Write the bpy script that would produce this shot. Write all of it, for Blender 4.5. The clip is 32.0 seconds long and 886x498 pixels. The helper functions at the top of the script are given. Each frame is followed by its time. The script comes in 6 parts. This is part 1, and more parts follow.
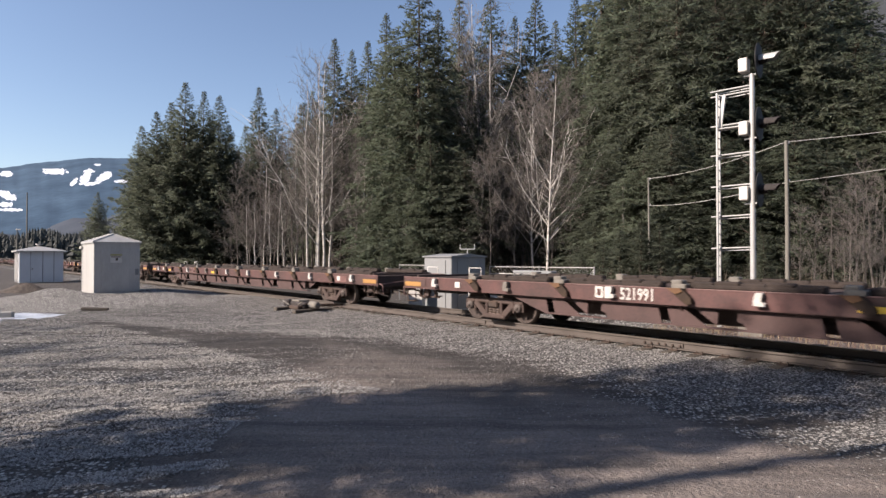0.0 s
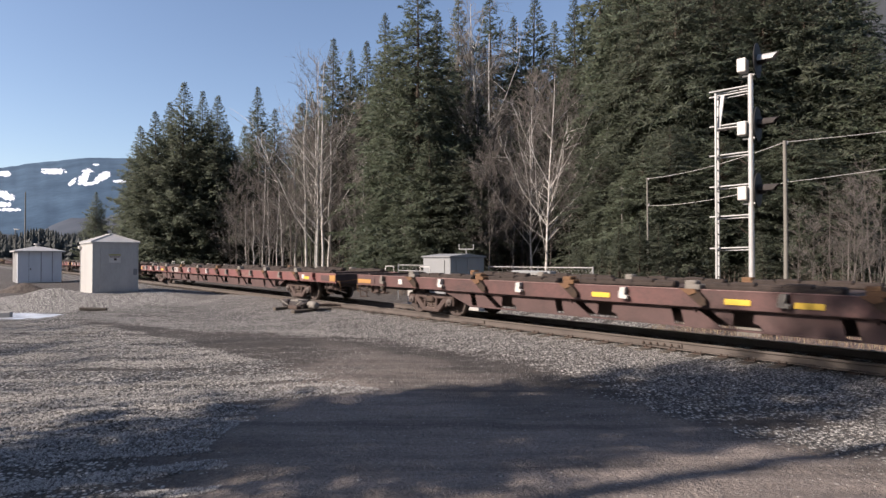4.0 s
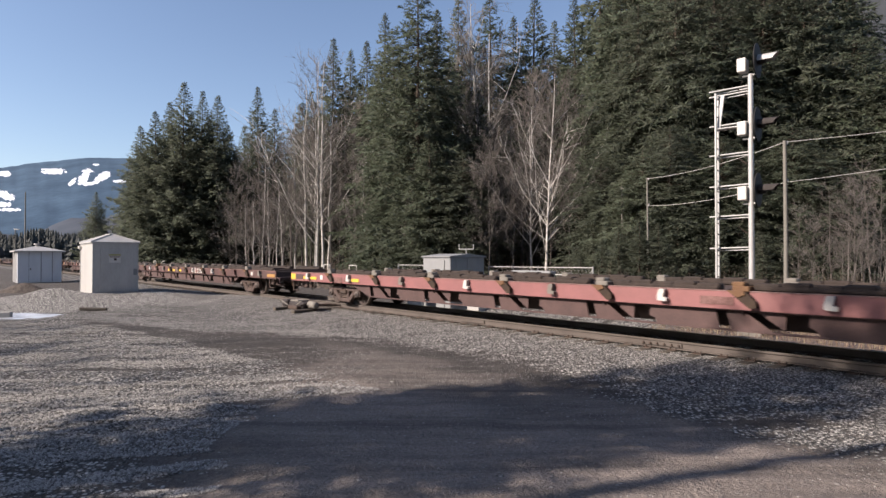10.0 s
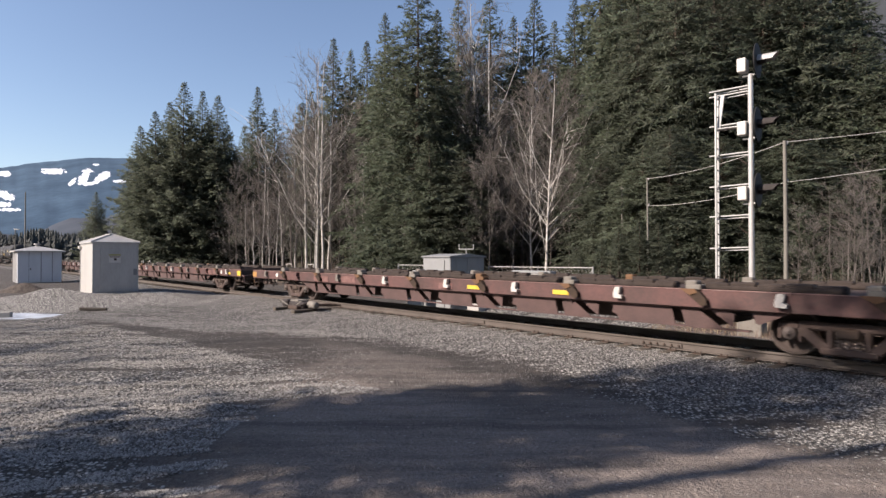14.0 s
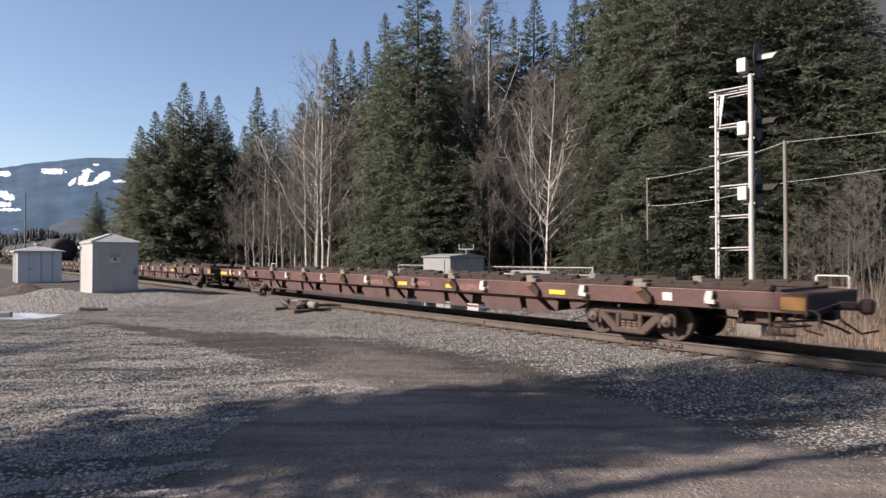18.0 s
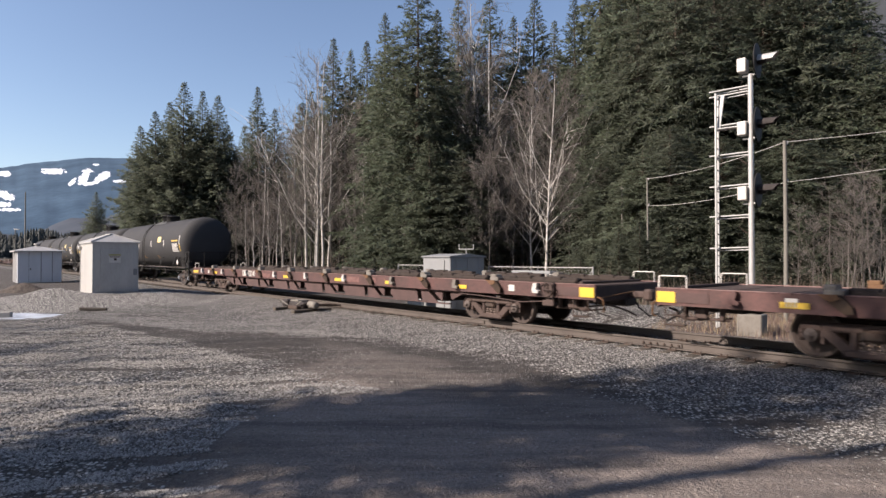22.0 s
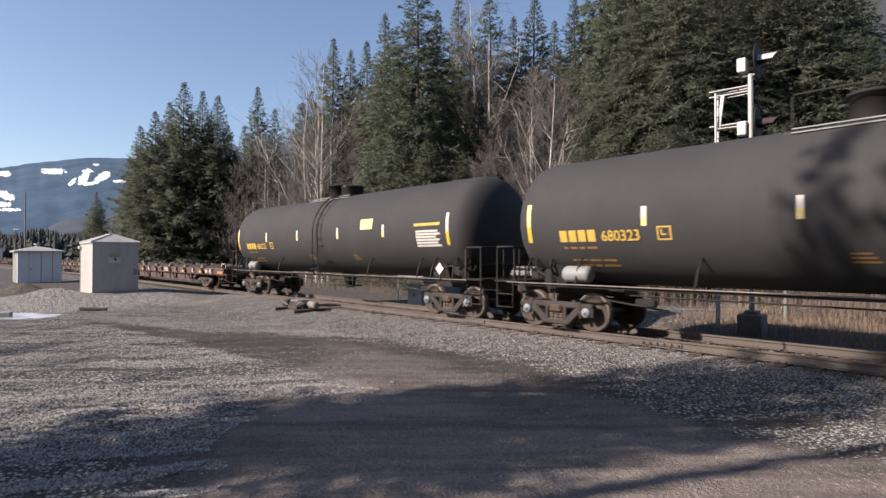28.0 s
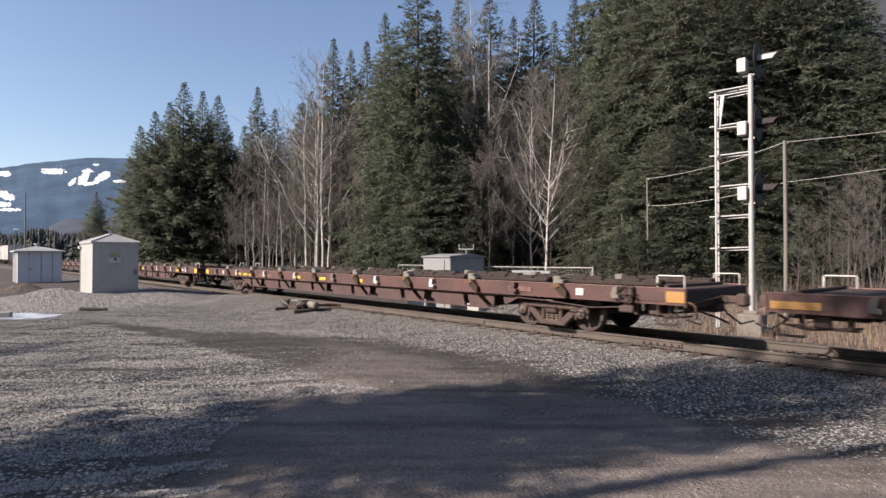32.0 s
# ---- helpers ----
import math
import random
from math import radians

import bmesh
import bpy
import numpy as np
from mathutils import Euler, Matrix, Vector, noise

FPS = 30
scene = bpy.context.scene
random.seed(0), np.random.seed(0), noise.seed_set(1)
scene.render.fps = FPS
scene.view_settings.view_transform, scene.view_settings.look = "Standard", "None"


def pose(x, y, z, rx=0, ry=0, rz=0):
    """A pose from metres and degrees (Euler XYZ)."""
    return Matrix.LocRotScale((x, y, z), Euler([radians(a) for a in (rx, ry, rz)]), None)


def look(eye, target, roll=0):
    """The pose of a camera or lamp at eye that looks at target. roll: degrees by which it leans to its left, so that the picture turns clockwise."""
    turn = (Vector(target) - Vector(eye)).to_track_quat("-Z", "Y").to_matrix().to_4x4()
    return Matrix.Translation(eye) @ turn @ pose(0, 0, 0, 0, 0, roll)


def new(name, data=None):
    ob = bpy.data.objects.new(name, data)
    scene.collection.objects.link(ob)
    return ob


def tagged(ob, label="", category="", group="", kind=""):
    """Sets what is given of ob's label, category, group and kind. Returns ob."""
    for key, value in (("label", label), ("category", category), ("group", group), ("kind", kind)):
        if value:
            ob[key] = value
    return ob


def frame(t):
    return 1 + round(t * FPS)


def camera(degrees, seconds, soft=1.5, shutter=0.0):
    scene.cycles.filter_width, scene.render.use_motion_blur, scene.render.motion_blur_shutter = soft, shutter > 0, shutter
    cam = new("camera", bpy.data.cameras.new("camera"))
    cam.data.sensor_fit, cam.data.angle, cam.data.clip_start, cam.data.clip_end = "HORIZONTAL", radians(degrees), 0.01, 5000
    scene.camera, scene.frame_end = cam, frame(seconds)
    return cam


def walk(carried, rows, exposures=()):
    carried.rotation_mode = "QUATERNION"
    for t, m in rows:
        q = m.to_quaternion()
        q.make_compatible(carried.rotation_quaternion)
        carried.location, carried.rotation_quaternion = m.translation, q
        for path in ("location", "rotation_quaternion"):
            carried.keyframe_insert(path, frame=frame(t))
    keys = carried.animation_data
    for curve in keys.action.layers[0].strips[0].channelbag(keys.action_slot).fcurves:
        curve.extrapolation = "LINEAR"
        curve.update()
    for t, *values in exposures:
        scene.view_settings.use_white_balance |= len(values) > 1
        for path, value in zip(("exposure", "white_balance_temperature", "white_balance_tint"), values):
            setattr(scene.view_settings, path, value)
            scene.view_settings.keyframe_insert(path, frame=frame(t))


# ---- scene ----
# ---- the line: one straight track, its frame and the train's speed ----
HEAD = -49.16                        # travel direction of the train, degrees
U = Vector((math.cos(radians(HEAD)), math.sin(radians(HEAD)), 0))
N = Vector((-U.y, U.x, 0))           # away from the camera, across the track
P0, RAIL, EYE = 12.5, 0.35, 2.12     # camera to track centre; rail top; camera height


def on_line(s, q=0.0, z=0.0):
    """A place s metres along the track and q metres beyond its centre."""
    p = N * (P0 + q) + U * s
    return Vector((p.x, p.y, z))


def line_pose(s, q=0.0, z=0.0, turn=0.0):
    p = on_line(s, q, z)
    return pose(p.x, p.y, p.z, 0, 0, HEAD + turn)


# ---- camera ----
cam = camera(74.0, 32.0, soft=1.5, shutter=0.12)


def view(yaw):
    return pose(0, 0, EYE, 90.72, 0, yaw)


walk(cam, [(0.0, view(0.11)), (1.8, view(0.10)), (3.4, view(0.0)), (32.0, view(0.0))],
     exposures=[(0.0, 1.0, 6690, 16), (32.0, 1.0, 6690, 16)])

# ---- sky, sun ----
SUN_EL, SUN_DIR = 32.0, Vector((0.936, 0.353, 0)).normalized()
world = bpy.data.worlds.new("sky")
world.use_nodes = True
scene.world = world
wn = world.node_tree.nodes
sky = wn.new("ShaderNodeTexSky")
sky.sky_type, sky.sun_disc = "NISHITA", False
sky.sun_elevation = radians(SUN_EL)
sky.sun_rotation = math.atan2(-SUN_DIR.x, -SUN_DIR.y)
sky.altitude, sky.air_density, sky.dust_density, sky.ozone_density = 500, 1.0, 1.0, 1.6
world.node_tree.links.new(sky.outputs[0], wn["Background"].inputs[0])
wn["Background"].inputs[1].default_value = 0.087
sun_data = bpy.data.lights.new("sun", "SUN")
sun_data.energy, sun_data.angle, sun_data.color = 4.75, radians(0.53), (1.0, 0.905, 0.79)
sun = new("sun", sun_data)
light_way = Vector((SUN_DIR.x, SUN_DIR.y, -math.tan(radians(SUN_EL))))
sun.matrix_world = look(-light_way * 60, (0, 0, 0))


# ---- materials ----
def material(name, base, rough=0.7, dark=None, scale=4.0, fine=60.0, amount=0.5, bump=0.15, metal=0.0, spread=0.0, bump_scale=None, stretch=None):
    """A weathered surface: base and dark mix by broad and fine noise, with a fine relief."""
    m = bpy.data.materials.new(name)
    m.use_nodes = True
    t = m.node_tree
    n, link = t.nodes, t.links.new
    b = n["Principled BSDF"]
    b.inputs["Roughness"].default_value, b.inputs["Metallic"].default_value = rough, metal
    if rough >= 0.66 and not metal:
        b.inputs["Specular IOR Level"].default_value = 0.22      # dull, dusty surfaces
    dark = dark or tuple(c * 0.6 for c in base)
    tc = n.new("ShaderNodeTexCoord")
    src = tc.outputs["Object"]
    if stretch:
        mp = n.new("ShaderNodeMapping")
        mp.inputs["Scale"].default_value = stretch
        link(src, mp.inputs[0])
        src = mp.outputs[0]
    a, f = n.new("ShaderNodeTexNoise"), n.new("ShaderNodeTexNoise")
    for tex, sc, det in ((a, scale, 6), (f, fine, 4)):
        tex.inputs["Scale"].default_value, tex.inputs["Detail"].default_value, tex.inputs["Roughness"].default_value = sc, det, 0.62
        link(src, tex.inputs["Vector"])
    add = n.new("ShaderNodeMath")
    add.operation = "MULTIPLY_ADD"
    link(f.outputs[0], add.inputs[0])
    add.inputs[1].default_value = 0.5
    link(a.outputs[0], add.inputs[2])
    ramp = n.new("ShaderNodeMapRange")
    ramp.inputs[1].default_value, ramp.inputs[2].default_value = 0.55, 0.95
    ramp.inputs[3].default_value, ramp.inputs[4].default_value = 0.0, amount
    link(add.outputs[0], ramp.inputs[0])
    mix = n.new("ShaderNodeMix")
    mix.data_type = "RGBA"
    link(ramp.outputs[0], mix.inputs[0])
    mix.inputs[6].default_value, mix.inputs[7].default_value = (*base, 1), (*dark, 1)
    out = mix.outputs[2]
    if spread:
        info, hsv, vr = n.new("ShaderNodeObjectInfo"), n.new("ShaderNodeHueSaturation"), n.new("ShaderNodeMapRange")
        link(info.outputs["Random"], vr.inputs[0])
        vr.inputs[3].default_value, vr.inputs[4].default_value = 1 - spread, 1 + spread
        link(vr.outputs[0], hsv.inputs["Value"])
        link(out, hsv.inputs["Color"])
        out = hsv.outputs[0]
    link(out, b.inputs["Base Color"])
    if bump:
        bp = n.new("ShaderNodeBump")
        bp.inputs["Strength"].default_value, bp.inputs["Distance"].default_value = bump, 0.02
        link((f if bump_scale is None else a).outputs[0], bp.inputs["Height"])
        link(bp.outputs[0], b.inputs["Normal"])
    return m


def island_material(name, base, spread, rough=0.8, hue=0.02, translucent=0.0, each=0.0):
    """A surface whose single pieces differ by Random Per Island."""
    m = bpy.data.materials.new(name)
    m.use_nodes = True
    n, link = m.node_tree.nodes, m.node_tree.links.new
    b = n["Principled BSDF"]
    b.inputs["Roughness"].default_value = rough
    geo, hsv = n.new("ShaderNodeNewGeometry"), n.new("ShaderNodeHueSaturation")
    hsv.inputs["Color"].default_value = (*base, 1)
    v, h = n.new("ShaderNodeMapRange"), n.new("ShaderNodeMapRange")
    link(geo.outputs["Random Per Island"], v.inputs[0])
    link(geo.outputs["Random Per Island"], h.inputs[0])
    v.inputs[3].default_value, v.inputs[4].default_value = 1 - spread, 1 + spread
    h.inputs[3].default_value, h.inputs[4].default_value = 0.5 - hue, 0.5 + hue
    link(v.outputs[0], hsv.inputs["Value"])
    link(h.outputs[0], hsv.inputs["Hue"])
    colour = hsv.outputs[0]
    if each:
        info, own, level, tone = n.new("ShaderNodeObjectInfo"), n.new("ShaderNodeHueSaturation"), n.new("ShaderNodeMapRange"), n.new("ShaderNodeMapRange")
        link(info.outputs["Random"], level.inputs[0])
        level.inputs[3].default_value, level.inputs[4].default_value = 1 - each, 1 + each
        link(info.outputs["Random"], tone.inputs[0])
        tone.inputs[3].default_value, tone.inputs[4].default_value = 0.506, 0.490
        link(level.outputs[0], own.inputs["Value"])
        link(tone.outputs[0], own.inputs["Hue"])
        link(colour, own.inputs["Color"])
        colour = own.outputs[0]
    link(colour, b.inputs["Base Color"])
    if translucent:
        tr, mx = n.new("ShaderNodeBsdfTranslucent"), n.new("ShaderNodeMixShader")
        link(colour, tr.inputs[0])
        mx.inputs[0].default_value = translucent
        link(b.outputs[0], mx.inputs[1])
        link(tr.outputs[0], mx.inputs[2])
        link(mx.outputs[0], n["Material Output"].inputs[0])
    return m


def gravel_material():
    """Crushed grey stone, with brown trodden dirt on the lane beside the track and where the lot is driven on."""
    m = bpy.data.materials.new("gravel")
    m.use_nodes = True
    n, link = m.node_tree.nodes, m.node_tree.links.new
    b = n["Principled BSDF"]
    b.inputs["Roughness"].default_value = 0.92

    def math_node(op, x, y=None, z=None):
        k = n.new("ShaderNodeMath")
        k.operation = op
        for i, v in enumerate((x, y, z)):
            if v is None:
                continue
            if isinstance(v, (int, float)):
                k.inputs[i].default_value = v
            else:
                link(v, k.inputs[i])
        return k.outputs[0]

    def ramp(v, lo, hi, out0=0.0, out1=1.0):
        k = n.new("ShaderNodeMapRange")
        k.interpolation_type = "SMOOTHSTEP"
        link(v, k.inputs[0])
        for i, w in enumerate((lo, hi, out0, out1)):
            k.inputs[i + 1].default_value = w
        return k.outputs[0]

    tc = n.new("ShaderNodeTexCoord")
    turn = n.new("ShaderNodeMapping")
    turn.inputs["Rotation"].default_value = (0, 0, -radians(HEAD))
    link(tc.outputs["Object"], turn.inputs[0])
    streak = n.new("ShaderNodeMapping")
    streak.inputs["Rotation"].default_value = (0, 0, radians(-16))
    streak.inputs["Scale"].default_value = (0.30, 2.3, 1)
    link(tc.outputs["Object"], streak.inputs[0])
    rut = n.new("ShaderNodeMapping")
    rut.inputs["Rotation"].default_value = (0, 0, radians(-17))
    rut.inputs["Scale"].default_value = (0.075, 2.6, 1)
    link(tc.outputs["Object"], rut.inputs[0])
    xyz = n.new("ShaderNodeSeparateXYZ")
    link(turn.outputs[0], xyz.inputs[0])
    s, p = xyz.outputs[0], xyz.outputs[1]

    def noise_node(scale, detail, src):
        k = n.new("ShaderNodeTexNoise")
        k.inputs["Scale"].default_value, k.inputs["Detail"].default_value, k.inputs["Roughness"].default_value = scale, detail, 0.6
        link(src, k.inputs["Vector"])
        return k.outputs[0]

    big, mid, patch = noise_node(0.35, 5, tc.outputs["Object"]), noise_node(1.5, 6, streak.outputs[0]), noise_node(3.2, 5, tc.outputs["Object"])
    wheel_tracks = ramp(noise_node(1.0, 3, rut.outputs[0]), 0.555, 0.66)
    wob = math_node("MULTIPLY_ADD", big, 5.0, -2.5)
    # the lane that crosses to the line, widening into the driven lot
    place = n.new("ShaderNodeSeparateXYZ")
    link(tc.outputs["Object"], place.inputs[0])
    px, py = place.outputs[0], place.outputs[1]
    off = math_node("ABSOLUTE", math_node("MULTIPLY_ADD", math_node("SUBTRACT", math_node("MULTIPLY_ADD", px, 0.68, py), 11.2), 0.83, math_node("MULTIPLY", wob, 0.5)))
    half = ramp(px, -10.0, 1.0, 0.5, 2.3)
    lane = math_node("MULTIPLY", ramp(math_node("DIVIDE", off, half), 0.55, 1.15, 1.0, 0.0), math_node("MULTIPLY", ramp(px, -13.0, -9.0), ramp(math_node("ADD", px, math_node("MULTIPLY", wob, 0.4)), 3.6, 0.6, 0.15, 1.0)))
    lot = math_node("MULTIPLY", ramp(math_node("ADD", p, math_node("MULTIPLY", wob, 0.6)), 8.0, 6.9), math_node("MULTIPLY", ramp(math_node("ADD", px, wob), -3.6, -1.6), ramp(math_node("ADD", px, math_node("MULTIPLY", wob, 0.5)), 7.4, 5.6, 0.5, 1.0)))
    far_yard = ramp(math_node("ADD", py, math_node("MULTIPLY", wob, 3.0)), 27.0, 34.0, 0.0, 0.95)
    worn = math_node("MAXIMUM", math_node("MAXIMUM", lane, lot), far_yard)
    ballast = math_node("MULTIPLY", ramp(p, 8.4, 9.4), ramp(p, 16.4, 15.4))
    worn = math_node("MULTIPLY", worn, math_node("MULTIPLY_ADD", ballast, -0.9, 1.0))
    v, v2 = n.new("ShaderNodeTexVoronoi"), n.new("ShaderNodeTexVoronoi")
    v.inputs["Scale"].default_value, v2.inputs["Scale"].default_value = 20, 50
    for tex in (v, v2):
        link(tc.outputs["Object"], tex.inputs["Vector"])
    cell = n.new("ShaderNodeSeparateColor")
    link(v.outputs["Color"], cell.inputs[0])
    # clean pale gravel heaped round the cabinet
    heap = n.new("ShaderNodeVectorMath")
    heap.operation = "DISTANCE"
    link(tc.outputs["Object"], heap.inputs[0])
    heap.inputs[1].default_value = (-15.6, 27.2, 0.2)
    clean = ramp(math_node("ADD", heap.outputs["Value"], wob), 5.6, 4.2)
    # how much of the soil the stones cover, in streaks and patches
    cover = math_node("ADD", math_node("MULTIPLY_ADD", mid, 3.0, -1.5), math_node("MULTIPLY_ADD", worn, -1.45, math_node("MULTIPLY_ADD", patch, 1.0, 0.42)))
    cover = math_node("MULTIPLY_ADD", math_node("MULTIPLY", wheel_tracks, math_node("MULTIPLY_ADD", ballast, -1.0, 1.0)), -0.95, cover)
    cover = math_node("MAXIMUM", cover, math_node("MULTIPLY", clean, 0.95))
    on = ramp(math_node("SUBTRACT", cover, cell.outputs[0]), -0.08, 0.10)
    # stone tone falls to about an eighth towards each cell's edge
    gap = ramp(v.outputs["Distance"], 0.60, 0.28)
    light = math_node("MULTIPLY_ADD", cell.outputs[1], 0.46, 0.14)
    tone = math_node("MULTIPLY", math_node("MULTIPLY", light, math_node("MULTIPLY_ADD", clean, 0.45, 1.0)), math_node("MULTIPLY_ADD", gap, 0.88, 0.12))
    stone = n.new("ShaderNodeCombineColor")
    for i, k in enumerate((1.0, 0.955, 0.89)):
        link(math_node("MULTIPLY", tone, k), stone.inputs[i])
    soil = n.new("ShaderNodeCombineColor")
    grain = noise_node(24.0, 5, tc.outputs["Object"])
    st = math_node("MULTIPLY_ADD", patch, 0.066, math_node("MULTIPLY_ADD", v2.outputs["Distance"], 0.015, math_node("MULTIPLY_ADD", lot, 0.092, 0.004)))
    st = math_node("MULTIPLY", st, math_node("MULTIPLY_ADD", grain, 1.6, 0.2))
    st = math_node("MULTIPLY", st, math_node("MULTIPLY", ramp(mid, 0.34, 0.64, 0.85, 1.30), ramp(wheel_tracks, 0.0, 1.0, 1.05, 0.78)))
    st = math_node("MULTIPLY", st, math_node("MULTIPLY_ADD", lane, -0.38, 1.0))
    for i, k in enumerate((1.0, 0.84, 0.74)):
        link(math_node("MULTIPLY", st, k), soil.inputs[i])
    dirt = n.new("ShaderNodeMix")
    dirt.data_type = "RGBA"
    link(on, dirt.inputs[0])
    link(soil.outputs[0], dirt.inputs[6])
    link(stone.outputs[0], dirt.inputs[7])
    # dry tan litter and rusty chippings beyond the ballast
    verge = n.new("ShaderNodeMix")
    verge.data_type = "RGBA"
    link(math_node("MULTIPLY", math_node("MULTIPLY", ramp(math_node("ADD", s, wob), -10.0, -6.0), ramp(math_node("ADD", p, math_node("MULTIPLY", wob, 0.4)), 15.0, 16.6, 0.0, 0.9)), math_node("MULTIPLY_ADD", cell.outputs[1], 0.5, 0.5)), verge.inputs[0])
    link(dirt.outputs[2], verge.inputs[6])
    verge.inputs[7].default_value = (0.135, 0.092, 0.074, 1)
    link(verge.outputs[2], b.inputs["Base Color"])
    h = math_node("SUBTRACT", math_node("MULTIPLY_ADD", on, math_node("MULTIPLY_ADD", gap, 0.8, 0.2), math_node("MULTIPLY_ADD", patch, 1.6, math_node("MULTIPLY", grain, 0.9))), math_node("MULTIPLY", v2.outputs["Distance"], 0.10))
    bp = n.new("ShaderNodeBump")
    bp.inputs["Strength"].default_value, bp.inputs["Distance"].default_value = 1.0, 0.045
    link(h, bp.inputs["Height"])
    link(bp.outputs[0], b.inputs["Normal"])
    return m


GRAVEL = gravel_material()
STONES = island_material("crushed_stone", (0.210, 0.201, 0.189), 0.70, 0.9, 0.012)
STEEL = material("rail_steel", (0.16, 0.148, 0.138), 0.45, (0.10, 0.080, 0.066), 1.5, 40, 0.7, 0.05, 0.5)
RAIL_RUST = material("rusty_rail_side", (0.108, 0.092, 0.083), 0.8, (0.056, 0.047, 0.042), 1.2, 50, 0.6, 0.1)
TIE = material("creosoted_wood", (0.072, 0.060, 0.049), 0.9, (0.119, 0.106, 0.093), 3, 30, 0.6, 0.4, spread=0.3, stretch=(8, 1, 1))
IRON = material("dark_iron", (0.047, 0.038, 0.034), 0.7, (0.093, 0.055, 0.038), 5, 50, 0.6, 0.1)
TRUCK = material("dusty_cast_steel", (0.088, 0.063, 0.056), 0.8, (0.040, 0.029, 0.026), 4, 40, 0.7, 0.15)
# soot on trucks and gear; shade on the lower signal hoods
SOOT_SHADE = material("soot_and_shade_steel", (0.050, 0.043, 0.042), 0.75, (0.020, 0.017, 0.016), 4, 40, 0.7, 0.15)
WHEEL = material("worn_wheel_steel", (0.062, 0.047, 0.042), 0.75, (0.028, 0.022, 0.020), 4, 30, 0.6, 0.05, 0.0)
CONCRETE_DUST = material("dusty_spring_steel", (0.17, 0.13, 0.113), 0.85, (0.06, 0.045, 0.04), 6, 40, 0.7, 0.1)
CAP = material("dusty_bearing_cap", (0.115, 0.095, 0.088), 0.7, (0.06, 0.048, 0.044), 8, 30, 0.7, 0.05)
CAP_BLUE = material("blue_grey_bearing_cap", (0.19, 0.22, 0.26), 0.6, (0.09, 0.085, 0.085), 8, 30, 0.7, 0.05)
BALLAST = island_material("crushed_ballast", (0.152, 0.144, 0.138), 0.80, 0.9, 0.012)
ORANGE = material("faded_orange_reflector", (0.36, 0.19, 0.045), 0.6, (0.24, 0.12, 0.045), 3, 30, 0.7, 0.0)
TREAD = material("worn_wheel_rim", (0.15, 0.125, 0.112), 0.55, (0.06, 0.048, 0.043), 5, 40, 0.5, 0.02, 0.2)
BROWN = material("oxide_brown_paint", (0.118, 0.060, 0.056), 0.66, (0.056, 0.039, 0.037), 1.1, 18, 0.95, 0.05)
RED = material("faded_red_paint", (0.165, 0.060, 0.056), 0.62, (0.085, 0.038, 0.035), 1.4, 25, 0.7, 0.04)
PINK = material("bright_faded_red_paint", (0.225, 0.088, 0.088), 0.62, (0.150, 0.062, 0.060), 1.4, 25, 0.7, 0.04)
SILLDUST = material("dusty_maroon_steel", (0.096, 0.060, 0.057), 0.8, (0.055, 0.039, 0.037), 1.6, 25, 0.8, 0.05)
OCHRE = material("rust_ochre_steel", (0.165, 0.098, 0.050), 0.8, (0.090, 0.045, 0.030), 3, 40, 0.8, 0.1)
DECK = material("dark_deck", (0.048, 0.036, 0.034), 0.85, (0.080, 0.056, 0.048), 2, 30, 0.7, 0.2)
BAR = material("blackened_deck_bar", (0.026, 0.021, 0.019), 0.9, (0.055, 0.042, 0.036), 6, 40, 0.8, 0.4)
# dark brown for the bracket and the pedestal's shadow in one
POCKET_SHADE = material("pocket_and_shadow_brown", (0.030, 0.022, 0.019), 0.85, (0.065, 0.042, 0.026), 7, 40, 0.7, 0.2)
YELLOW = material("yellow_reflector", (0.60, 0.40, 0.035), 0.5, (0.45, 0.28, 0.045), 3, 30, 0.5, 0.0)
WHITE = material("dull_white_paint", (0.527, 0.510, 0.484), 0.6, (0.425, 0.399, 0.365), 5, 40, 0.5, 0.02)
BLACK = material("sooty_black_paint", (0.012, 0.012, 0.0125), 0.7, (0.024, 0.022, 0.021), 1.2, 20, 0.7, 0.03)
TANK = material("dusty_black_tank", (0.031, 0.031, 0.0335), 0.78, (0.042, 0.0415, 0.0425), 0.7, 14, 0.8, 0.02)
DIM = material("dim_amber_lettering", (0.25, 0.14, 0.04), 0.7, (0.12, 0.08, 0.04), 6, 40, 0.6, 0.0)
AMBER = material("amber_lettering", (0.52, 0.34, 0.06), 0.6, (0.36, 0.23, 0.05), 6, 40, 0.4, 0.0)
BLOCK = material("grey_weathered_block", (0.20, 0.185, 0.165), 0.9, (0.11, 0.10, 0.09), 5, 30, 0.7, 0.2)
FADED = material("faded_lettering", (0.24, 0.165, 0.155), 0.7, (0.14, 0.075, 0.070), 8, 40, 0.9, 0.0)
WORN = material("worn_pink_paint", (0.20, 0.115, 0.105), 0.75, (0.10, 0.05, 0.046), 7, 30, 1.0, 0.05)
PALE = material("pale_lettering", (0.496, 0.480, 0.456), 0.6, (0.320, 0.304, 0.288), 6, 40, 0.6, 0.0)
ALU = material("galvanised_panel", (0.43, 0.417, 0.402), 0.5, (0.33, 0.32, 0.31), 1.5, 14, 0.9, 0.02, 0.25, stretch=(1, 1, 0.3))
SHED = material("blue_grey_sheet_metal", (0.58, 0.595, 0.62), 0.5, (0.47, 0.485, 0.51), 1.5, 20, 0.6, 0.02, 0.1, stretch=(1, 1, 0.3))
GREY = material("grey_cabinet_paint", (0.212, 0.218, 0.222), 0.6, (0.168, 0.172, 0.175), 1.5, 20, 0.6, 0.02)
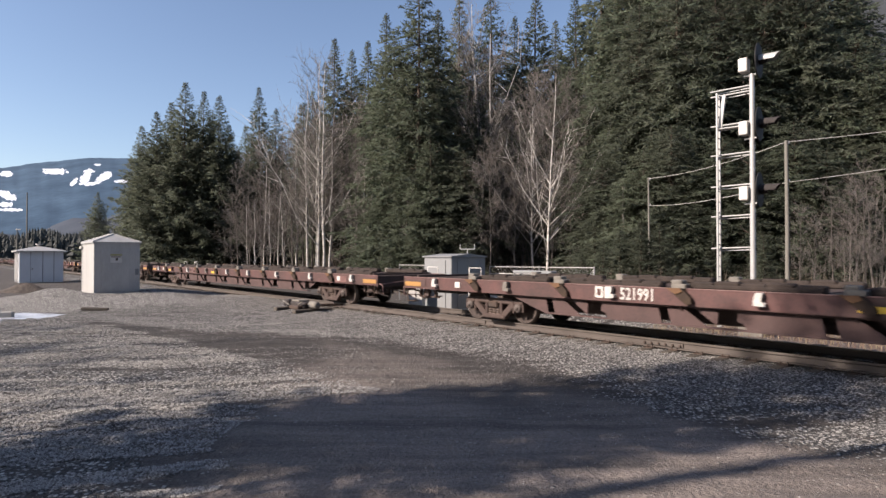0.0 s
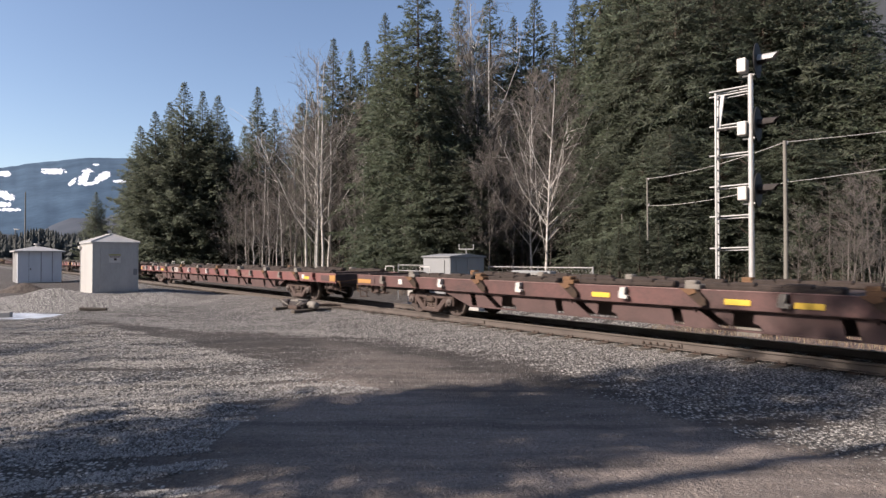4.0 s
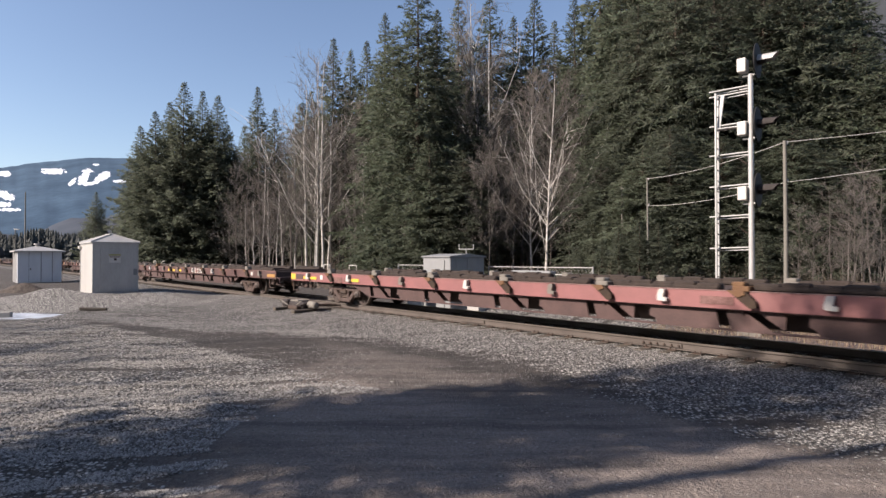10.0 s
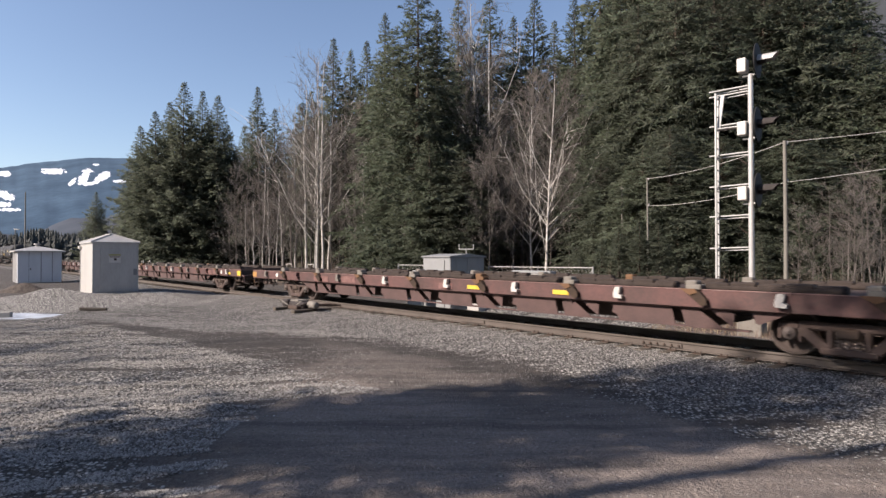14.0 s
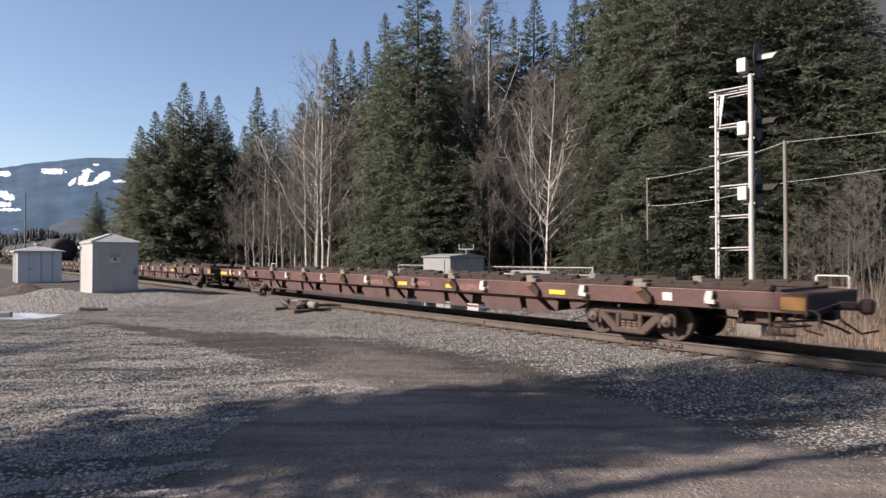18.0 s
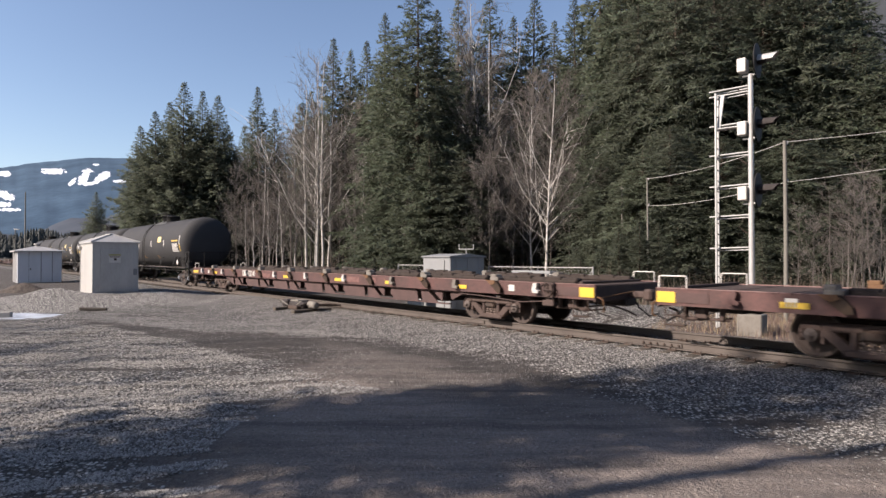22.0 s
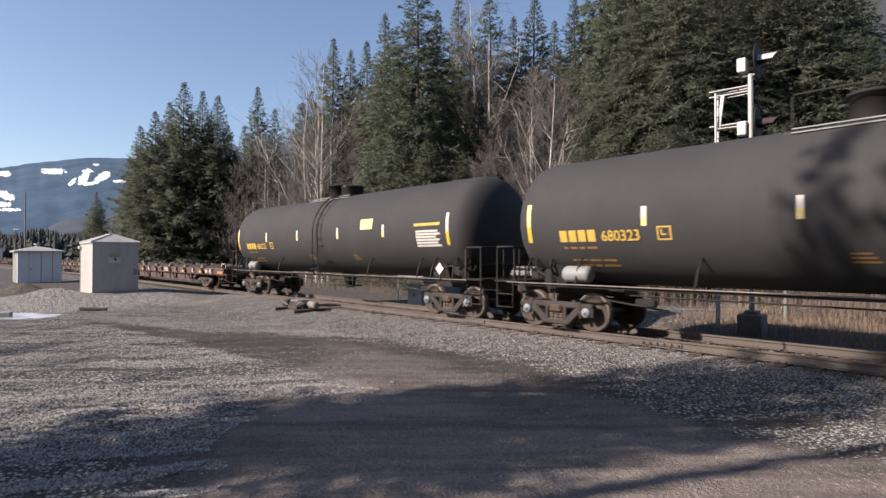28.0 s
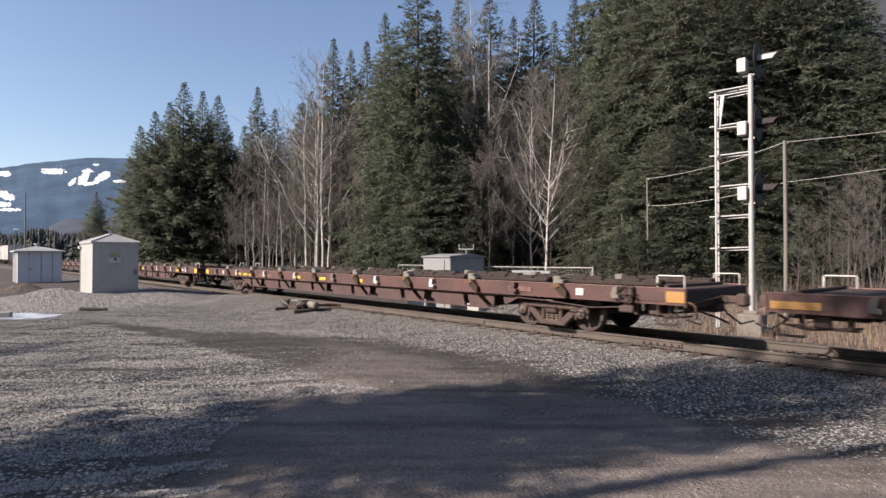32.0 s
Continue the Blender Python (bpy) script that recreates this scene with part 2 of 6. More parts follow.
CONCRETE = material("concrete", (0.336, 0.328, 0.312), 0.9, (0.240, 0.232, 0.216), 3, 40, 0.6, 0.2)
POLE = material("weathered_pole_wood", (0.185, 0.178, 0.158), 0.9, (0.110, 0.103, 0.090), 3, 40, 0.7, 0.3, stretch=(6, 6, 0.6))
MAST = material("silver_mast_paint", (0.400, 0.400, 0.392), 0.5, (0.304, 0.304, 0.304), 3, 30, 0.5, 0.02, 0.2)
BARK = material("brown_bark", (0.072, 0.056, 0.044), 0.95, (0.038, 0.031, 0.025), 4, 30, 0.7, 0.5, stretch=(4, 4, 0.7))
BIRCH = material("birch_bark", (0.56, 0.54, 0.51), 0.85, (0.16, 0.14, 0.12), 1.6, 12, 0.9, 0.2, stretch=(1, 1, 2.5))
ALDER = material("grey_alder_bark", (0.118, 0.105, 0.096), 0.9, (0.062, 0.055, 0.050), 3, 20, 0.8, 0.2, stretch=(3, 3, 1))
TWIG = material("bare_twigs", (0.160, 0.144, 0.133), 0.9, (0.098, 0.086, 0.078), 2, 20, 0.7, 0.0, spread=0.25)
NEEDLE = island_material("conifer_needles", (0.086, 0.103, 0.070), 0.42, 0.8, 0.03, 0.52, 0.28)
NEEDLE_B = island_material("blue_green_needles", (0.090, 0.104, 0.074), 0.40, 0.8, 0.02, 0.54, 0.22)
SCRUB = island_material("grey_brown_scrub", (0.170, 0.132, 0.106), 0.4, 0.9, 0.02)
NOTICE = material("pale_yellow_notice", (0.66, 0.55, 0.24), 0.6, (0.55, 0.44, 0.18))
STRAW = island_material("dry_brush_stems", (0.108, 0.079, 0.064), 0.65, 0.9, 0.05)
GRASS = island_material("dry_grass", (0.175, 0.122, 0.090), 0.65, 0.9, 0.05)
FARWOOD = island_material("far_needles", (0.036, 0.040, 0.038), 0.35, 0.9, 0.02)
SNOWY = material("snow", (0.66, 0.70, 0.77), 0.8, (0.50, 0.55, 0.64), 0.01, 0.05, 0.5, 0.0)
MANTLE = material("wooded_rock", (0.052, 0.056, 0.062), 1.0, (0.035, 0.040, 0.046), 0.03, 0.4, 0.9, 0.4, bump_scale=1)
# distance haze is mixed into this forest's blue
RIDGE = material("haze_blue_forest", (0.046, 0.084, 0.132), 1.0, (0.020, 0.044, 0.078), 0.006, 0.05, 0.9, 0.0)


# ---- mesh helpers ----
class Shape:
    """Gathers boxes, tubes and lathed forms into one mesh."""

    def __init__(self):
        self.v, self.f, self.smooth = [], [], []

    def add(self, verts, faces, smooth=False):
        k = len(self.v)
        self.v += [tuple(p) for p in verts]
        self.f += [tuple(i + k for i in f) for f in faces]
        self.smooth += [smooth] * len(faces)
        return self

    def box(self, cx, cy, cz, sx, sy, sz, bevel=0.01, turn=None):
        """A box with chamfered edges; turn: a matrix about its centre."""
        hx, hy, hz = sx / 2, sy / 2, sz / 2
        b = min(bevel, hx * 0.45, hy * 0.45, hz * 0.45)
        vs, key = [], {}
        for x in (-1, 1):
            for y in (-1, 1):
                for z in (-1, 1):
                    for ax in range(3):
                        p = [x * (hx - b), y * (hy - b), z * (hz - b)]
                        p[ax] = (x * hx, y * hy, z * hz)[ax]
                        key[x, y, z, ax] = len(vs)
                        vs.append(p)
        fs = []
        for ax in range(3):
            o = [i for i in range(3) if i != ax]
            for sgn in (-1, 1):
                ring = []
                for a, c in ((-1, -1), (1, -1), (1, 1), (-1, 1)):
                    t = [0, 0, 0]
                    t[ax], t[o[0]], t[o[1]] = sgn, a, c
                    ring.append(key[(*t, ax)])
                fs.append(ring if (sgn == 1) == (ax != 1) else ring[::-1])
        for ax in range(3):
            o = [i for i in range(3) if i != ax]
            for a in (-1, 1):
                for c in (-1, 1):
                    q = []
                    for e, face_ax in ((-1, o[0]), (1, o[0]), (1, o[1]), (-1, o[1])):
                        t = [0, 0, 0]
                        t[ax], t[o[0]], t[o[1]] = e, a, c
                        q.append(key[(*t, face_ax)])
                    flip = a * c * (1 if ax != 1 else -1)
                    fs.append(q if flip < 0 else q[::-1])
        for x in (-1, 1):
            for y in (-1, 1):
                for z in (-1, 1):
                    tri = [key[x, y, z, i] for i in range(3)]
                    fs.append(tri if x * y * z > 0 else tri[::-1])
        vs = [Vector(p) for p in vs]
        if turn is not None:
            vs = [turn @ p for p in vs]
        return self.add([(p.x + cx, p.y + cy, p.z + cz) for p in vs], fs)

    def tube(self, points, radii, n=8, caps=True, smooth=True):
        """A round bar along points."""
        pts = [Vector(p) for p in points]
        radii = [radii] * len(pts) if isinstance(radii, (int, float)) else list(radii)
        rings = []
        for i, p in enumerate(pts):
            d = (pts[min(i + 1, len(pts) - 1)] - pts[max(i - 1, 0)]).normalized()
            side = d.cross(Vector((0, 0, 1)) if abs(d.z) < 0.9 else Vector((1, 0, 0))).normalized()
            up = side.cross(d)
            rings.append([p + (side * math.cos(a) + up * math.sin(a)) * radii[i] for a in (2 * math.pi * k / n for k in range(n))])
        vs = [q for r in rings for q in r]
        fs = [(i * n + k, i * n + (k + 1) % n, (i + 1) * n + (k + 1) % n, (i + 1) * n + k) for i in range(len(pts) - 1) for k in range(n)]
        self.add(vs, fs, smooth)
        if caps:
            e = (len(pts) - 1) * n
            self.add(vs[:n], [tuple(range(n))[::-1]])
            self.add(vs[e:], [tuple(range(n))])
        return self

    def lathe(self, profile, axis="x", at=(0, 0, 0), n=32, smooth=True):
        """profile: (along, radius) pairs, turned about an axis."""
        vs, m = [], len(profile)
        for a, r in profile:
            for k in range(n):
                c, s = r * math.cos(2 * math.pi * k / n), r * math.sin(2 * math.pi * k / n)
                p = (a, c, s) if axis == "x" else (s, a, c) if axis == "y" else (c, s, a)
                vs.append((p[0] + at[0], p[1] + at[1], p[2] + at[2]))
        fs = [(i * n + k, i * n + (k + 1) % n, (i + 1) * n + (k + 1) % n, (i + 1) * n + k) for i in range(m - 1) for k in range(n)]
        return self.add(vs, fs, smooth)

    def plate(self, outline, y0, y1):
        """An upright plate: an outline of (x, z) pairs between two y."""
        k = len(outline)
        vs = [(x, y0, z) for x, z in outline] + [(x, y1, z) for x, z in outline]
        fs = [tuple(range(k)), tuple(range(2 * k - 1, k - 1, -1))] + [(i, i + k, (i + 1) % k + k, (i + 1) % k) for i in range(k)]
        return self.add(vs, fs)

    def slab(self, outline, x0, x1):
        """A plate across the x axis: an outline of (y, z) pairs between two x."""
        k = len(outline)
        vs = [(x0, y, z) for y, z in outline] + [(x1, y, z) for y, z in outline]
        fs = [tuple(range(k)), tuple(range(2 * k - 1, k - 1, -1))] + [(i, i + k, (i + 1) % k + k, (i + 1) % k) for i in range(k)]
        return self.add(vs, fs)

    def mesh(self, name, mat):
        me = bpy.data.meshes.new(name)
        me.from_pydata(self.v, [], self.f)
        if any(self.smooth):
            me.polygons.foreach_set("use_smooth", self.smooth)
        me.materials.append(mat)
        bm = bmesh.new()
        bm.from_mesh(me)
        bmesh.ops.recalc_face_normals(bm, faces=bm.faces)
        bm.to_mesh(me)
        bm.free()
        return me


def part(name, shape, mat, parent=None, label="", at=None):
    """Links a shape (or a mesh) as one object under a thing or a part."""
    ob = new(name, shape.mesh(name, mat) if isinstance(shape, Shape) else shape)
    if parent is not None:
        ob.parent = parent
    if at is not None:
        ob.matrix_basis = at
    if label:
        ob["label"] = label
    return ob


def raw_mesh(name, verts, faces, mat, smooth=False):
    me = bpy.data.meshes.new(name)
    me.from_pydata(verts, [], faces)
    me.materials.append(mat)
    if smooth:
        me.polygons.foreach_set("use_smooth", [True] * len(me.polygons))
    return me


def thing(name, m, label, category, group="", kind=""):
    ob = new(name)
    ob.empty_display_size = 0.3
    ob.matrix_basis = m
    return tagged(ob, label, category, group, kind)


def lettering(text, size, mat, parent, m, name="lettering", label=""):
    """Flat painted characters in the built-in font, turned into a mesh."""
    cu = bpy.data.curves.new(name, "FONT")
    cu.body, cu.size, cu.extrude, cu.align_x, cu.resolution_u = text, size, 0.002, "LEFT", 2
    cu.offset = size * 0.012
    ob = bpy.data.objects.new(name, cu)
    scene.collection.objects.link(ob)
    bpy.context.view_layer.update()
    me = bpy.data.meshes.new_from_object(ob.evaluated_get(bpy.context.evaluated_depsgraph_get()))
    bpy.data.objects.remove(ob)
    me.materials.clear()
    me.materials.append(mat)
    return part(name, me, mat, parent, label, m)


# ---- ground ----
def line_coords(x, y):
    return x * U.x + y * U.y, x * N.x + y * N.y - P0


def smooth(a, b, v):
    t = min(1.0, max(0.0, (v - a) / (b - a)))
    return t * t * (3 - 2 * t)


BOX = Vector((-16.4, 27.5, 0))       # near corner of the tall cabinet
SHED_AT = Vector((-33.3, 46.0, 0))   # near corner of the low shed
HUT = Vector((0.31, 24.9, 0))        # near corner of the grey relay hut


def ground_height(x, y):
    s, q = line_coords(x, y)
    bed = RAIL - 0.20
    z = bed * smooth(-4.2, -1.9, q) if q < 0 else bed - (bed + 0.27 - 0.25 * smooth(-11, -7, s)) * smooth(1.9, 3.6, q)
    z += 0.9 * smooth(9, 40, q)
    # rubble bank between the hut and the signal
    z += 0.46 * smooth(4.0, 5.6, q) * smooth(-18.6, -16.6, s) * (1 - smooth(-10.5, -7.5, s)) * (1 - smooth(8, 14, q))
    far = math.hypot(x, y)
    c = BOX + (N * 1.0 - U * 1.4)
    r = math.hypot(x - c.x, y - c.y)
    z = max(z, min(0.37, 0.37 * (6.3 - r) / 3.4)) if r < 6.3 else z
    c2 = Vector((-10.0, 27.0, 0))
    z += 0.10 * math.exp(-((x - c2.x) / 4.0) ** 2 - ((y - c2.y) / 2.0) ** 2)
    z += 0.36 * math.exp(-((x + 17.6) / 1.3) ** 2 - ((y - 26.3) / 0.9) ** 2)
    if far < 90:
        k = 1 - smooth(-3.4, -1.8, q) * (1 - smooth(1.8, 3.0, q))
        z += k * (0.045 * noise.noise((x * 0.35, y * 0.35, 3.1)) + 0.022 * noise.noise((x * 1.3, y * 1.3, 7.7)) + (0.034 * noise.noise((x * 0.55 + y * 0.2, y * 3.4, 1.7)) + 0.014 * noise.noise((x * 1.6, y * 7.0, 4.7)) + 0.012 * noise.noise((x * 6, y * 8, 2.9)) if far < 40 else 0.0))
        # ruts of the turning circle in front of the camera
        if y > 3:
            for k0, w in ((7.2, 0.16), (8.9, 0.16)):
                d = y + 0.045 * (x - 1.5) ** 2 - k0 - 0.25 * x * 0.3
                z -= 0.022 * math.exp(-(d / w) ** 2) * (1 - smooth(4, 9, abs(x - 1)))
    return z


def build_ground():
    radii = [0.4]
    while radii[-1] < 4200:
        r = radii[-1]
        radii.append(r * (1.017 if 4.2 < r < 26 else 1.05) + 0.02)
    turns = []
    a = -180.0
    while a < 180 - 1e-6:
        turns.append(a)
        a += 0.55 if -48 <= a < 48 else 3.0
    vs, fs = [(0, 0, 0)], []
    n = len(turns)
    for r in radii:
        for a in turns:
            x, y = r * math.sin(radians(a)), r * math.cos(radians(a))
            vs.append((x, y, ground_height(x, y)))
    fs += [(0, 1 + (k + 1) % n, 1 + k) for k in range(n)]
    for i in range(len(radii) - 1):
        b = 1 + i * n
        fs += [(b + k, b + (k + 1) % n, b + n + (k + 1) % n, b + n + k) for k in range(n)]
    ob = new("ground", raw_mesh("ground", vs, fs, GRAVEL, True))
    return tagged(ob, "grey gravel yard with trodden brown dirt and ruts", "ground", kind="structure")


build_ground()


# ---- track ----
def rail_profile():
    return [(-0.07, -0.17), (0.07, -0.17), (0.07, -0.158), (0.012, -0.14), (0.010, -0.045), (0.036, -0.034), (0.037, -0.006), (0.028, 0.0),
            (-0.028, 0.0), (-0.037, -0.006), (-0.036, -0.034), (-0.010, -0.045), (-0.012, -0.14), (-0.07, -0.158)]


TRACK_FROM, TRACK_TO = -560.0, 60.0


def build_track():
    track = thing("railway_track", line_pose(0, 0, RAIL), "single railway track, rusty rails on dark wooden ties", "railway track", kind="structure")
    for y in (-0.755, 0.755):
        sh = Shape().slab([(y + a, b) for a, b in rail_profile()], TRACK_FROM, TRACK_TO)
        rail = part("rail", sh, RAIL_RUST, track, "rusty steel rail")
        part("running_surface", Shape().box((TRACK_FROM + TRACK_TO) / 2, y, 0.001, TRACK_TO - TRACK_FROM, 0.052, 0.006, 0.001), STEEL, rail, "dull polished rail head")
    # bolted joint in the near rail
    bar = Shape().box(-6.45, -0.755 - 0.028, -0.088, 0.92, 0.03, 0.085, 0.006)
    joint = part("joint_bar", bar, RAIL_RUST, track, "rusty bolted joint bar")
    nut = Shape().lathe([(0, 0.0), (0, 0.022), (0.03, 0.022), (0.035, 0.0)], "y", n=6, smooth=False)
    me = nut.mesh("bolt", IRON)
    for k in range(6):
        part("bolt", me, IRON, joint, at=pose(-6.85 + 0.16 * k, -0.832, -0.088))
    for s0 in (-12.25,):
        part("joint_bar", Shape().box(s0, -0.783, -0.088, 0.95, 0.03, 0.085, 0.006), RAIL_RUST, track)
    rng = random.Random(5)
    ties = [Shape().box(0, 0, -0.272, 0.23, 2.6, 0.18, 0.02).mesh("tie", TIE) for _ in range(3)]
    fit = Shape()
    for y in (-0.755, 0.755):
        fit.box(0, y, -0.176, 0.2, 0.36, 0.014, 0.003)
        for dx, dy in ((-0.06, -0.092), (0.06, 0.092), (0.06, -0.092), (-0.06, 0.092)):
            fit.box(dx, y + dy, -0.150, 0.02, 0.028, 0.04, 0.004)
    plates = fit.mesh("tie_plates", IRON)
    s, far = TRACK_FROM, Shape()
    while s < TRACK_TO:
        if -75 < s < 8:
            t = part("tie", ties[0], TIE, track, at=pose(s, rng.uniform(-0.06, 0.06), rng.uniform(-0.012, 0.004), 0, 0, rng.uniform(-1.5, 1.5)))
            if s > -45:
                part("tie_plates", plates, IRON, t)
        else:
            far.box(s, 0, -0.272, 0.23, 2.6, 0.18, 0.01)
        s += 0.53
    tagged(part("far_ties", far, TIE, track), kind="stuff")
    return track


build_track()


# ---- rolling stock: trucks and wheels ----
def wheel_shape(r):
    sh = Shape()
    for sgn in (-1, 1):
        sh.lathe([(sgn * 0.69, r * 0.30), (sgn * 0.69, r * 0.80), (sgn * 0.68, r * 0.86), (sgn * 0.68, r + 0.025), (sgn * 0.71, r + 0.022), (sgn * 0.725, r),
                  (sgn * 0.81, r - 0.006), (sgn * 0.82, r - 0.02), (sgn * 0.82, r * 0.84), (sgn * 0.77, r * 0.78), (sgn * 0.76, r * 0.36), (sgn * 0.83, r * 0.30), (sgn * 0.83, 0.07)], "y", n=22)
    sh.tube([(0, -1.06, 0), (0, 1.06, 0)], 0.075, 10)
    return sh


def rim_shape(r):
    sh = Shape()
    for sgn in (-1, 1):
        sh.lathe([(sgn * 0.722, r + 0.003), (sgn * 0.815, r - 0.003), (sgn * 0.824, r - 0.02), (sgn * 0.824, r * 0.94)], "y", n=22)
    return sh


def cap_shape():
    sh = Shape()
    for sgn in (-1, 1):
        sh.lathe([(sgn * 0.95, 0.12), (sgn * 1.10, 0.12), (sgn * 1.13, 0.10), (sgn * 1.14, 0.0)], "y", n=14)
        sh.lathe([(sgn * 1.13, 0.045), (sgn * 1.165, 0.04), (sgn * 1.17, 0.0)], "y", n=8)
    return sh


def bar_between(sh, x0, z0, x1, z1, y, w, t):
    """A rectangular strut in a side frame."""
    d = math.hypot(x1 - x0, z1 - z0)
    sh.box((x0 + x1) / 2, y, (z0 + z1) / 2, d, t, w, 0.02, Matrix.Rotation(-math.atan2(z1 - z0, x1 - x0), 3, "Y"))


WHEELSETS = {}


def truck_meshes(r, cast):
    z, side = r, {}
    for sgn in (-1, 1):
        y = sgn * 1.0
        sh = Shape()
        sh.box(0, y, z + 0.15, 1.50, 0.17, 0.15, 0.035)
        for k in (-1, 1):
            sh.box(k * 0.89, y, z + 0.135, 0.34, 0.19, 0.13, 0.03)
            sh.box(k * 0.72, y, z - 0.02, 0.07, 0.17, 0.26, 0.02)
            sh.box(k * 1.05, y, z + 0.0, 0.06, 0.17, 0.22, 0.02)
            bar_between(sh, k * 0.72, z + 0.11, k * 0.33, z - 0.24, y, 0.17, 0.16)
            sh.box(k * 0.27, y, z - 0.04, 0.10, 0.17, 0.36, 0.025)
        sh.box(0, y, z - 0.26, 0.84, 0.19, 0.13, 0.035)
        side[sgn] = sh.mesh("side_frame", cast)
    prof = []
    for j in range(5):
        zc = z - 0.215 + 0.060 * j
        prof += [(zc, 0.036), (zc + 0.004, 0.074), (zc + 0.036, 0.074), (zc + 0.040, 0.036)]
    spring = Shape().lathe(prof, "z", (0, 0, 0), 10, False)
    bolster = Shape().box(0, 0, z + 0.06, 0.36, 2.25, 0.20, 0.04).box(0, 0, z + 0.19, 0.40, 0.42, 0.09, 0.02)
    for k in (-1, 1):
        bolster.box(k * 0.55, 0, z - 0.02, 0.06, 1.5, 0.10, 0.01)
        for y in (-0.755, 0.755):
            bolster.box(k * 0.43, y, z - 0.02, 0.05, 0.10, 0.30, 0.01)
        bolster.tube([(k * 0.45, -0.9, z - 0.20), (k * 0.45, 0.9, z - 0.20)], 0.035, 6)
        bolster.box(k * 0.50, -0.93, z + 0.02, 0.10, 0.06, 0.34, 0.02)
    bolster.tube([(-1.15, -0.25, z + 0.02), (1.15, -0.25, z - 0.10)], 0.03, 6)
    return dict(side=side, spring=spring.mesh("spring", CONCRETE_DUST), bolster=bolster.mesh("truck", IRON),
                wheel=wheel_shape(r).mesh("wheelset", WHEEL), rim=rim_shape(r).mesh("rim", TREAD), cap=cap_shape().mesh("bearing_cap", CAP if cast is TRUCK else CAP_BLUE))


TRUCK_KIT = {"flat": (truck_meshes(0.42, TRUCK), 0.42), "tank": (truck_meshes(0.457, SOOT_SHADE), 0.457)}


def add_truck(car, x, kind):
    kit, r = TRUCK_KIT[kind]
    t = part("truck", kit["bolster"], IRON, car, "dusty brown cast steel truck", pose(x, 0, 0))
    for sgn in (-1, 1):
        part("side_frame", kit["side"][sgn], TRUCK, t)
        for k in (-0.14, 0.0, 0.14):
            part("spring", kit["spring"], CONCRETE_DUST, t, at=pose(k, sgn * 1.0, 0))
    for k in (-0.889, 0.889):
        w = part("wheelset", kit["wheel"], WHEEL, t, "worn steel wheels on an axle", pose(k, 0, r))
        WHEELSETS.setdefault((kind, k), []).append(w)


def merge(*meshes):
    """One mesh with the materials of several."""
    me = bpy.data.meshes.new(meshes[0].name)
    bm = bmesh.new()
    for i, part_mesh in enumerate(meshes):
        first = len(bm.faces)
        bm.from_mesh(part_mesh)
        bm.faces.ensure_lookup_table()
        for f in bm.faces[first:]:
            f.material_index = i
    bm.to_mesh(me)
    bm.free()
    for part_mesh in meshes:
        me.materials.append(part_mesh.materials[0])
    return me


for kit, _ in TRUCK_KIT.values():
    kit["wheel"] = merge(kit["wheel"], kit["rim"], kit["cap"])


# ---- rolling stock: the long flat car ----
FLAT, DECK_END = 28.25, 13.40
PED = [-10.29 + 2.94 * k for k in range(8)]


